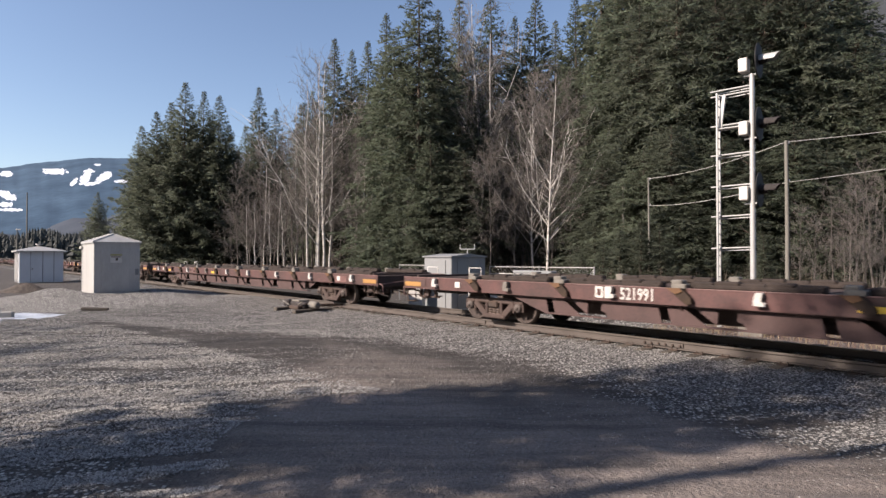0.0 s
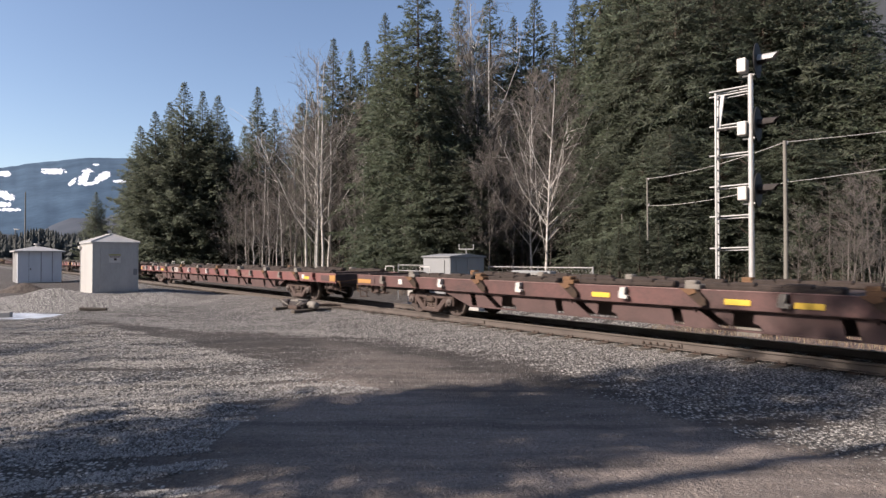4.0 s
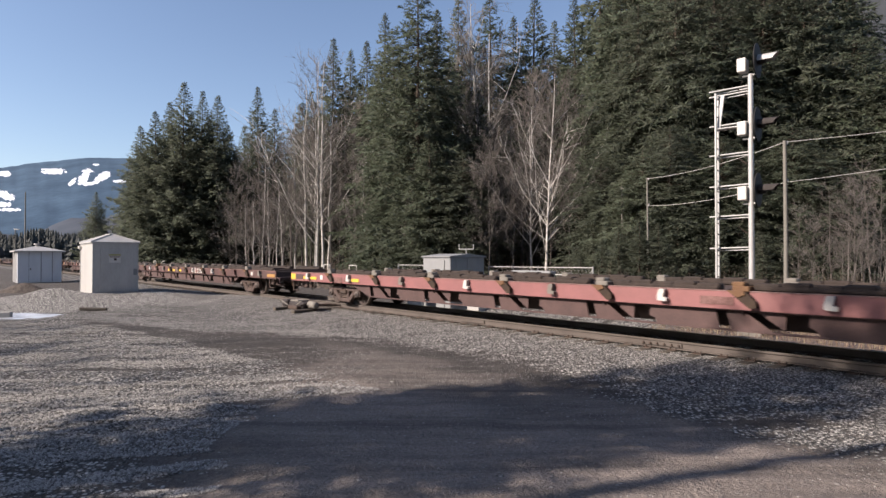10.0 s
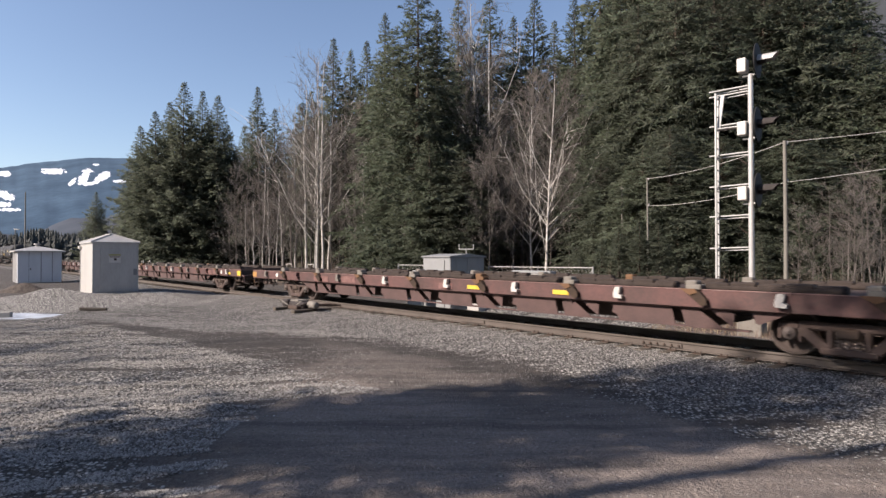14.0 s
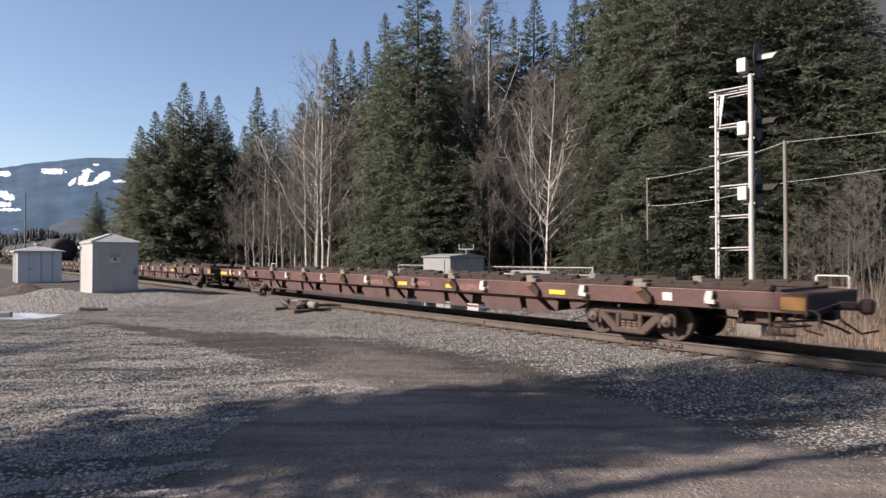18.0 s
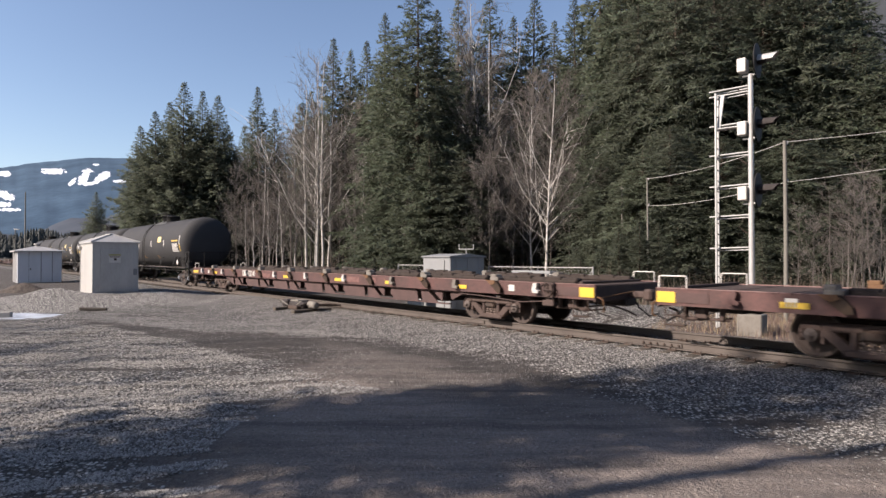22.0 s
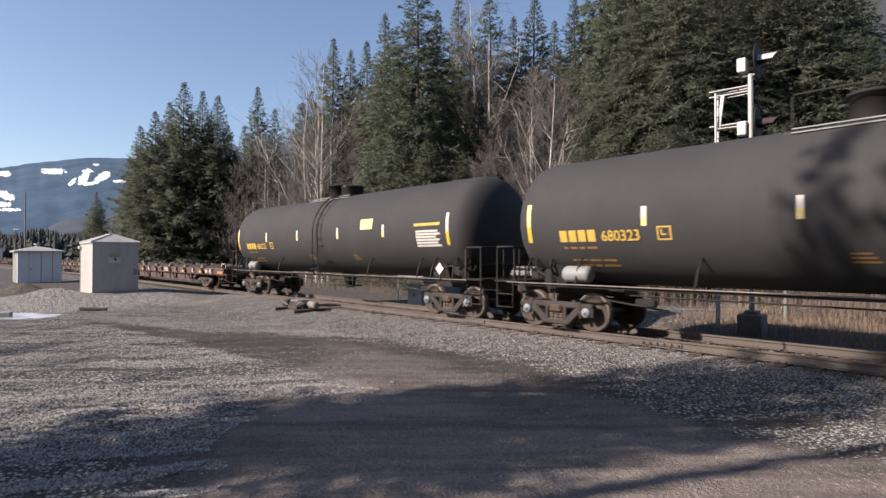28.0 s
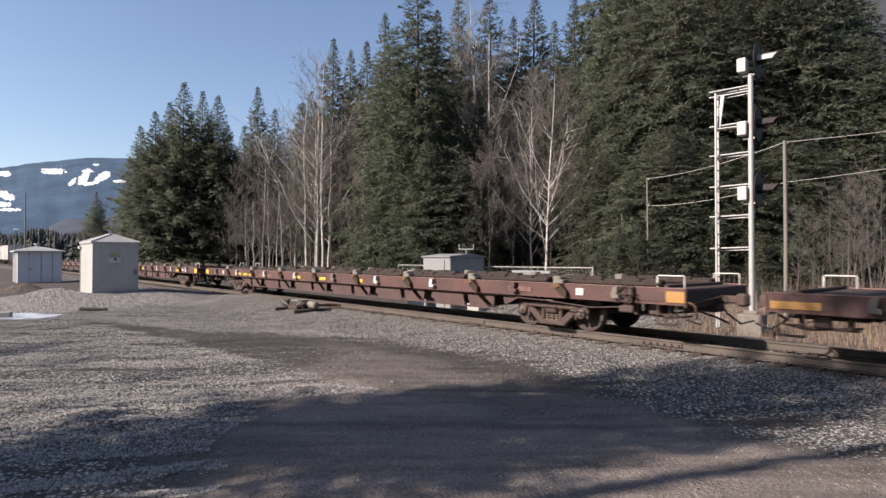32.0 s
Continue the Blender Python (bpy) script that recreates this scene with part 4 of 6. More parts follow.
def curved(x0, x1, z0, z1, lift=0.006, steps=6):
    """A painted patch that lies on the camera side of the shell."""
    vs, fs = [], []
    for k in range(steps + 1):
        z = z0 + (z1 - z0) * k / steps
        y = -math.sqrt((TANK_R + lift) ** 2 - (z - TANK_Z) ** 2)
        vs += [(x0, y, z), (x1, y, z)]
    fs = [(2 * k, 2 * k + 1, 2 * k + 3, 2 * k + 2) for k in range(steps)]
    return Shape().add(vs, fs)


TANK_MESH = {}


def tank_mesh(key, mat):
    if key not in TANK_MESH:
        TANK_MESH[key] = TANK_KIT[key].mesh(key, mat)
    return TANK_MESH[key]


def tank_car(m, number, white_marks, dome_side, label):
    car = thing("tank_car", m, label, "tank car", "tank cars of the train")
    top_at = 0.60 if white_marks else -0.45
    part("tank_shell", tank_mesh("shell", TANK), TANK, car, "black cylindrical tank with rounded ends")
    part("top_platform", tank_mesh("platform", IRON), IRON, car, "dark grating walkway", at=pose(top_at, 0, -0.11))
    part("platform_edge", tank_mesh("platform_edge", GREY), GREY, car, "bare metal platform edge", at=pose(top_at, 0, -0.11))
    part("manway", tank_mesh("manway", BLACK), BLACK, car, at=pose(top_at - 0.6, 0, 0))
    part("rim_tag", Shape().box(top_at + 0.66, -0.43, TANK_Z + TANK_R + 0.345, 0.22, 0.03, 0.03, 0.006), WHITE, car, "small white tag on the manway rim")
    part("valve_housing", tank_mesh("valve_housing", BLACK), BLACK, car, at=pose(top_at - 0.6, 0, 0))
    part("top_rail", tank_mesh("top_rail", BLACK), BLACK, car, at=pose(top_at - 0.05, 0, 0))
    part("ladder", tank_mesh("ladder", BLACK), BLACK, car, at=pose(0.15, 0, 0))
    part("grab_rail", tank_mesh("grab_rail", TREAD), TREAD, car, "bare grey handrail")
    part("brake_pipe", tank_mesh("brake_pipe", BLACK), BLACK, car)
    part("outlet", tank_mesh("outlet", BLACK), BLACK, car)
    for k in (-1, 1):
        part("stub_sill", tank_mesh("stub_sill", BLACK), BLACK, car, at=pose(k * 7.3, 0, 0, 0, 0, 0 if k > 0 else 180))
        part("saddle", tank_mesh("saddle", BLACK), BLACK, car, at=pose(k * 6.95, 0, 0))
        part("end_platform", tank_mesh("end_platform", BLACK), BLACK, car, at=pose(k * 8.45, 0, 0))
        part("end_railing", tank_mesh("end_railing", BLACK), BLACK, car, at=pose(k * 8.45, 0, 0, 0, 0, 0 if k > 0 else 180))
        part("coupler", fixed("coupler", IRON), IRON, car, at=pose(k * 8.65, 0, 0, 0, 0, 0 if k > 0 else 180))
        part("air_hose", fixed("hose", BLACK), BLACK, car, at=pose(k * 8.35, 0, 0, 0, 0, 0 if k > 0 else 180))
        part("brake_gear", tank_mesh("brake_gear", BLACK), BLACK, car, at=pose(k * 7.55 - 0.1, 0, 0))
        part("brake_rigging", tank_mesh("brake_rigging", BLACK), BLACK, car, at=pose(k * 5.2, 0, 0))
        add_truck(car, k * 7.05, "tank")
    part("running_board", tank_mesh("running_board", BLACK), BLACK, car)
    for x in (-7.7, -6.2, -3.4, 3.4, 6.1, 6.75, 7.7):
        part("rail_post", tank_mesh("rail_post", BLACK), BLACK, car, at=pose(x, 0, 0))
    if not white_marks:
        part("brake_cylinder", tank_mesh("cylinder", GREY), GREY, car, "grey brake cylinder", pose(-6.25, -1.25, 1.36))
    low = NOTICE if not white_marks else WHITE
    for x in (4.42, 1.57, -1.55, -4.43):
        part("reflector", curved(x - 0.06, x + 0.06, 2.58, 2.80), WHITE, car, "upright reflective strip")
        part("reflector", curved(x - 0.06, x + 0.06, 2.40, 2.58), low, car)
    for x in (7.58, -7.50):
        part("reflector", curved(x - 0.06, x + 0.06, 2.48, 3.02), WHITE if x > 0 else low, car)
        part("reflector", curved(x - 0.06, x + 0.06, 2.10, 2.48), YELLOW, car)
    part("notice_panel", curved(3.08, 3.80, 2.68, 3.03), NOTICE, car, "yellow notice panel")
    # data panel: rows of small writing too fine to read
    for k in range(6):
        part("data_line", curved(6.13, 7.26 - (0.0, 0.12, 0.05, 0.2, 0.0, 0.1)[k], 2.06 + 0.085 * k, 2.06 + 0.085 * k + 0.062, steps=2), PALE, car, "line of small white writing")
    part("data_line", curved(6.05, 7.26, 2.68, 2.76, steps=2), AMBER, car, "line of amber writing")
    for x in (-0.9, 2.3):
        for k in range(3):
            part("data_line", curved(x, x + 0.42 - 0.06 * k, 1.66 + 0.07 * k, 1.69 + 0.07 * k, steps=1), DIM, car)
    for x0, words, z in ((-6.55, (0.12, 0.18, 0.14, 0.26), 1.94), (-6.42, (0.10, 0.22, 0.30, 0.34), 1.66), (-6.38, (0.12, 0.26, 0.16, 0.42), 1.54)):
        for w in words:
            part("data_line", curved(x0, x0 + w, z, z + 0.05, steps=1), DIM, car, "word of small amber writing")
            x0 += w + 0.07
    # owner's mark as plain blocks, then the number
    for k in range(4):
        x = -6.60 + 0.255 * k
        part("owner_mark", curved(x, x + 0.20, 2.10, 2.36, steps=3), AMBER, car)
    lean = math.asin((2.23 - TANK_Z) / TANK_R)
    y = -(TANK_R + 0.012) * math.cos(lean) - 0.13 * math.sin(lean)
    lettering(number, 0.34, AMBER, car, pose(-5.48, y, 2.23 - 0.13 * math.cos(lean), 90 - math.degrees(lean), 0, 0) @ Matrix.Diagonal((0.93, 1, 1, 1)), "car_number", "amber painted car number")
    ring = Shape()
    for a, b, c, d in ((-4.16, -3.86, 2.10, 2.13), (-4.16, -3.86, 2.35, 2.38), (-4.16, -4.13, 2.10, 2.38), (-3.89, -3.86, 2.10, 2.38), (-4.08, -3.96, 2.20, 2.23), (-4.08, -4.05, 2.20, 2.32)):
        sq = curved(a, b, c, d, steps=2)
        ring.add(sq.v, sq.f)
    part("stencil_box", ring, AMBER, car)
    dia = Shape().box(0, 0, 0, 0.25, 0.012, 0.25, 0.004, Matrix.Rotation(radians(45), 3, "Y"))
    part("placard", dia, WHITE, car, "white diamond placard", pose(7.25, -1.52, 1.42))
    part("placard_post", Shape().tube([(0, 0, 0), (0, 0, 0.34)], 0.02, 6), IRON, car, at=pose(7.25, -1.50, 1.12))
    return car


# ---- rolling stock: white box car at the tail ----
def box_car(m):
    car = thing("box_car", m, "white insulated box car with ribbed sides", "box car", "white cars of the train")
    part("body", Shape().box(0, 0, 2.55, 16.8, 2.9, 2.9, 0.06), WHITE, car)
    part("roof", Shape().slab([(-1.5, 4.0), (1.5, 4.0), (1.5, 4.06), (0, 4.28), (-1.5, 4.06)], -8.45, 8.45), ALU, car)
    part("underframe", Shape().box(0, 0, 0.98, 17.0, 2.7, 0.24, 0.02), BLACK, car)
    rib = Shape().box(0, -1.47, 2.55, 0.09, 0.05, 2.8, 0.01).mesh("rib", WHITE)
    for x in (-7.6, -6.3, -5.0, -3.7, -2.4, 2.4, 3.7, 5.0, 6.3, 7.6):
        part("rib", rib, WHITE, car, at=pose(x, 0, 0))
    part("door", Shape().box(0, -1.48, 2.5, 3.1, 0.07, 2.7, 0.02), WHITE, car)
    for k in (-1, 1):
        add_truck(car, k * 6.2, "flat")
        part("coupler", fixed("coupler", IRON), IRON, car, at=pose(k * 8.4, 0, 0, 0, 0, 0 if k > 0 else 180))
    return car


# ---- the train, front to tail ----
TRAIN = []
TANK_FROM = -11 * FLAT               # behind the leading flat cars
TAIL_FROM = TANK_FROM - 4 * TANKER


def run(t):
    """Metres along the track of the first coupling: the train slows a little, then keeps its pace."""
    return -15.483 + 13.5494 * t - 0.021926 * t ** 2 + 0.000335 * t ** 3


def build_train():
    rng = random.Random(11)
    brown, red, pink = BROWN, RED, PINK
    numbers = ["521991", "522302", "522104", "521903", "522191", "522184", "521912", "522211", "522027", "522305", "522118", "522140"]
    legible = (0, 1, 3, 4, 6, 8, 11)
    paints = [brown, brown, brown, red, red, pink, brown, brown, brown, brown, brown, brown]
    for k in range(12):
        word = "brown" if paints[k] is brown else "faded red"
        yellow = sorted(rng.uniform(-12.4, 12.4) for _ in range(rng.choice((3, 4, 6))))
        if k == 11:
            yellow = [-9.9, -7.0, -4.2, -1.8, 2.4, 5.6, 9.0]
        grabs = [(DECK_END - 0.4, 1.3), (-DECK_END + 0.4, 1.3)] + ([(-DECK_END + 0.3, -1.3)] if k in (8, 10, 11) else [])
        s = FLAT * (0.5 - k)
        turned = k in (6,)
        car = flat_car(line_pose(run(0) + s, 0, RAIL), numbers[k] if k in legible else "", paints[k], "empty long %s container flat car with yellow reflectors" % word, rng,
                       (3.38 if turned else -5.72, 0.36), yellow, grabs, -6.0 if turned else None, k in (2, 4, 10, 11))
        TRAIN.append((car, s))
    for k, num in enumerate(("680313", "680318", "680323", "680322")):
        s = TANK_FROM - TANKER * (k + 0.5)
        TRAIN.append((tank_car(line_pose(run(0) + s, 0, RAIL), num, k < 2, 1, "satin black tank car with amber lettering and ladder"), s))
    for k in range(6):
        s = TAIL_FROM - FLAT * (k + 0.5)
        grabs = [(DECK_END - 0.4, 1.3), (-DECK_END + 0.4, 1.3), (DECK_END - 0.4, -1.25)]
        yellow = sorted(rng.uniform(-12.4, 12.4) for _ in range(6)) if k else [-10.2, -7.25, -4.3, -1.85, 1.3, 4.6, 7.1, 10.0]
        car = flat_car(line_pose(run(0) + s, 0, RAIL), "522196" if k == 0 else "", brown, "empty long brown container flat car with yellow reflectors", rng, (3.2, 0.36), yellow, grabs, -6.6 if k == 0 else None, k == 1)
        TRAIN.append((car, s))
    for k in range(3):
        s = TAIL_FROM - FLAT * 6 - 18.0 * (k + 0.5)
        TRAIN.append((box_car(line_pose(run(0) + s, 0, RAIL)), s))


build_train()


# ---- yard: cabinet, shed, hut, fence, signal, poles ----
def side_pose(corner, z):
    """A frame at a building's near corner: x along the track's travel, y away from the camera across the track."""
    return pose(corner.x, corner.y, z, 0, 0, HEAD)


def tall_cabinet():
    ob = thing("equipment_cabinet", side_pose(BOX, 0.35), "tall pale grey metal cabinet with hip roof on gravel mound", "cabinet")
    w, d, h = 1.96, 2.9, 2.46
    body = Shape().box(-d / 2, w / 2, h / 2, d, w, h, 0.015)
    part("body", body, ALU, ob)
    roof = Shape()
    e = 0.07
    base = [(e, -e, h), (e, w + e, h), (-d - e, w + e, h), (-d - e, -e, h)]
    ridge = [(-d * 0.3, w / 2, h + 0.40), (-d * 0.7, w / 2, h + 0.40)]
    roof.add(base + ridge + [(x, y, h - 0.06) for x, y, _ in base],
             [(0, 1, 4), (1, 2, 5, 4), (2, 3, 5), (3, 0, 4, 5), (0, 6, 7, 1), (1, 7, 8, 2), (2, 8, 9, 3), (3, 9, 6, 0), (6, 9, 8, 7)])
    roof_ob = part("roof", roof, ALU, ob, "ribbed sheet metal hip roof")
    for a, b in ((0, 4), (1, 4), (2, 5), (3, 5)):
        p, q = (base + ridge)[a], (base + ridge)[b]
        part("hip_rib", Shape().tube([(p[0], p[1], p[2] + 0.015), (q[0], q[1], q[2] + 0.015)], 0.022, 6), MAST, roof_ob)
    part("ridge_cap", Shape().box(-d / 2, w / 2, h + 0.41, d * 0.42, 0.12, 0.04, 0.01), MAST, roof_ob)
    part("door", Shape().box(0.012, w * 0.47, 1.12, 0.03, 1.2, 2.05, 0.01), ALU, ob, "flush metal door")
    part("door_handle", Shape().box(0.05, w * 0.93, 1.02, 0.05, 0.16, 0.30, 0.02), GREY, ob, "grey padlock box")
    part("warning_sign", Shape().box(0.034, 0.93, 1.62, 0.012, 0.50, 0.30, 0.004), WHITE, ob, "white warning sign with dark lines")
    part("sign_mark", Shape().box(0.043, 0.95, 1.63, 0.004, 0.11, 0.11, 0.002), IRON, ob)
    part("sign_line", Shape().box(0.043, 0.93, 1.74, 0.004, 0.44, 0.04, 0.002), RED, ob)
    part("notice", Shape().box(0.034, 0.93, 1.84, 0.012, 0.50, 0.06, 0.004), material("olive_notice", (0.33, 0.30, 0.10), 0.6), ob, "narrow olive notice strip")
    for y in (0.02, w - 0.02):
        part("corner_trim", Shape().box(0.004, y, h / 2, 0.05, 0.05, h, 0.006), MAST, ob)
    part("corner_trim", Shape().box(-d, -0.004, h / 2, 0.05, 0.05, h, 0.006), MAST, ob)
    part("vent", Shape().box(-d + 0.15, -0.07, h - 0.25, 0.22, 0.14, 0.16, 0.03), WHITE, ob, "white vent hood")
    part("base", Shape().box(-d / 2, w / 2, -0.06, d + 0.12, w + 0.12, 0.14, 0.02), CONCRETE, ob)


def low_shed():
    ob = thing("storage_shed", side_pose(SHED_AT, 0.02), "low blue-grey sheet metal shed with shallow roof", "shed")
    w, d, h = 2.95, 3.4, 2.55
    part("body", Shape().box(-d / 2, w / 2, h / 2, d, w, h, 0.02), SHED, ob)
    e = 0.22
    base = [(e, -e, h), (e, w + e, h), (-d - e, w + e, h), (-d - e, -e, h)]
    top = [(-d / 2, w / 2, h + 0.42)]
    roof = Shape().add(base + top + [(x, y, h - 0.09) for x, y, _ in base], [(0, 1, 4), (1, 2, 4), (2, 3, 4), (3, 0, 4), (0, 5, 6, 1), (1, 6, 7, 2), (2, 7, 8, 3), (3, 8, 5, 0), (5, 8, 7, 6)])
    roof_ob = part("roof", roof, ALU, ob, "pale shallow metal roof")
    part("roof_vent", Shape().lathe([(h + 0.3, 0.16), (h + 0.5, 0.16), (h + 0.5, 0.26), (h + 0.58, 0.26), (h + 0.6, 0)], "z", (-d / 2, w / 2, 0), 12), ALU, roof_ob)
    for y in (0.75, 1.55, 2.3):
        part("door_seam", Shape().box(0.008, y, h / 2, 0.02, 0.05, h - 0.15, 0.004), GREY, ob)
    part("door", Shape().box(0.012, 1.12, 1.15, 0.025, 0.74, 2.1, 0.006), SHED, ob, "blue-grey metal door")
    part("door_handle", Shape().box(0.04, 0.85, 1.1, 0.04, 0.05, 0.14, 0.01), IRON, ob)
    for x in np.arange(-d + 0.2, 0, 0.4):
        part("rib", Shape().box(float(x), -0.012, h / 2, 0.06, 0.03, h - 0.05, 0.008), WHITE, ob)


def relay_hut():
    ob = thing("relay_hut", side_pose(HUT, -0.25), "grey metal railway relay hut with mast antenna", "relay hut")
    w, d, h = 2.02, 1.83, 2.33
    part("body", Shape().box(-d / 2, w / 2, h / 2, d, w, h, 0.02), GREY, ob)
    part("roof", Shape().slab([(-0.06, h), (w + 0.06, h), (w + 0.06, h + 0.05), (w / 2, h + 0.16), (-0.06, h + 0.05)], -d - 0.06, 0.06), GREY, ob)
    part("door", Shape().box(-d * 0.5, -0.015, 1.15, 1.1, 0.03, 2.1, 0.01), GREY, ob, "grey door with dark handle")
    part("door_handle", Shape().box(-0.55, -0.05, 1.60, 0.34, 0.05, 0.05, 0.01).box(-0.42, -0.05, 1.45, 0.05, 0.05, 0.35, 0.01), IRON, ob)
    part("base", Shape().box(-d / 2, w / 2, 0.04, d + 0.3, w + 0.3, 0.16, 0.02), CONCRETE, ob)
    ant = Shape().tube([(-0.4, 1.3, h + 0.1), (-0.4, 1.3, h + 0.38)], 0.025, 6).tube([(-0.65, 1.1, h + 0.36), (-0.15, 1.5, h + 0.36)], 0.03, 6)
    ant.tube([(-0.65, 1.1, h + 0.36), (-0.65, 1.1, h + 0.58)], 0.02, 6).tube([(-0.15, 1.5, h + 0.36), (-0.15, 1.5, h + 0.58)], 0.02, 6)
    part("antenna", ant, MAST, ob, "white forked antenna")
    for k, y in enumerate((0.35, 1.0, 1.65)):
        part("seam", Shape().box(0.006, y, h / 2, 0.02, 0.04, h - 0.1, 0.005), GREY, ob)
    c2 = HUT + N * 0.4 + U * 1.3
    cab = thing("relay_cabinet", side_pose(c2, -0.25), "small pale grey relay cabinet on a concrete base", "cabinet")
    part("body", Shape().box(-0.35, 0.35, 0.60, 0.7, 0.7, 0.98, 0.02), ALU, cab)
    part("base", Shape().box(-0.35, 0.35, 0.06, 0.85, 0.85, 0.12, 0.02), CONCRETE, cab)


def battery_boxes():
    for x, y, w, h in ((-1.18, 25.6, 0.62, 1.12), (2.06, 26.0, 0.58, 0.86)):
        ob = thing("battery_box", pose(x, y, ground_height(x, y), 0, 0, HEAD + 35), "small white metal equipment box on the gravel", "equipment box", "boxes by the hut")
        part("body", Shape().box(0, 0, h / 2, w, 0.45, h, 0.02), WHITE, ob)
        part("lid", Shape().box(0, 0, h + 0.015, w + 0.05, 0.50, 0.05, 0.015), ALU, ob)
        part("latch", Shape().box(0, -0.235, h * 0.62, 0.05, 0.03, 0.12, 0.01), IRON, ob)


def fence():
    ob = thing("chain_link_fence", side_pose(HUT, -0.25), "galvanised chain-link fence with pipe rails around the hut", "fence")
    post = Shape().tube([(0, 0, 0), (0, 0, 1.97)], 0.026, 8).mesh("post", GREY)
    runs = (((-7.2, 2.6), (-1.9, 2.6)), ((0.1, 2.2), (4.7, 3.5)))
    for (x0, y0), (x1, y1) in runs:
        n = 2
        for k in range(n + 1):
            part("post", post, GREY, ob, at=pose(x0 + (x1 - x0) * k / n, y0 + (y1 - y0) * k / n, 0))
        for z in (1.91, 1.61, 1.31):
            part("rail", Shape().tube([(x0, y0, z), (x1, y1, z)], 0.020, 6), ALU, ob)
        wires = Shape()
        d = math.hypot(x1 - x0, y1 - y0)
        m = int(d / 0.16)
        for k in range(m):
            for a, b in ((k / m, (k + 9) / m), ((k + 9) / m, k / m)):
                a, b = min(a, 1), min(b, 1)
                wires.tube([(x0 + (x1 - x0) * a, y0 + (y1 - y0) * a, 0.1), (x0 + (x1 - x0) * b, y0 + (y1 - y0) * b, 1.89)], 0.003, 3, False, False)
        tagged(part("wire_mesh", wires, MAST, ob), kind="stuff")
    ramp = thing("metal_trough", side_pose(HUT + U * 3.2 + N * 1.6, -0.25), "galvanised metal trough on legs beside the hut", "trough")
    part("trough", Shape().box(0, 0, 1.74, 2.0, 0.4, 0.12, 0.04), GREY, ramp)
    for x in (-0.9, 0.9):
        for y in (-0.2, 0.2):
            part("leg", Shape().tube([(x, y, 0), (x, y, 1.70)], 0.025, 6), GREY, ramp)


SIGNAL = Vector((8.40, 16.0, 0))


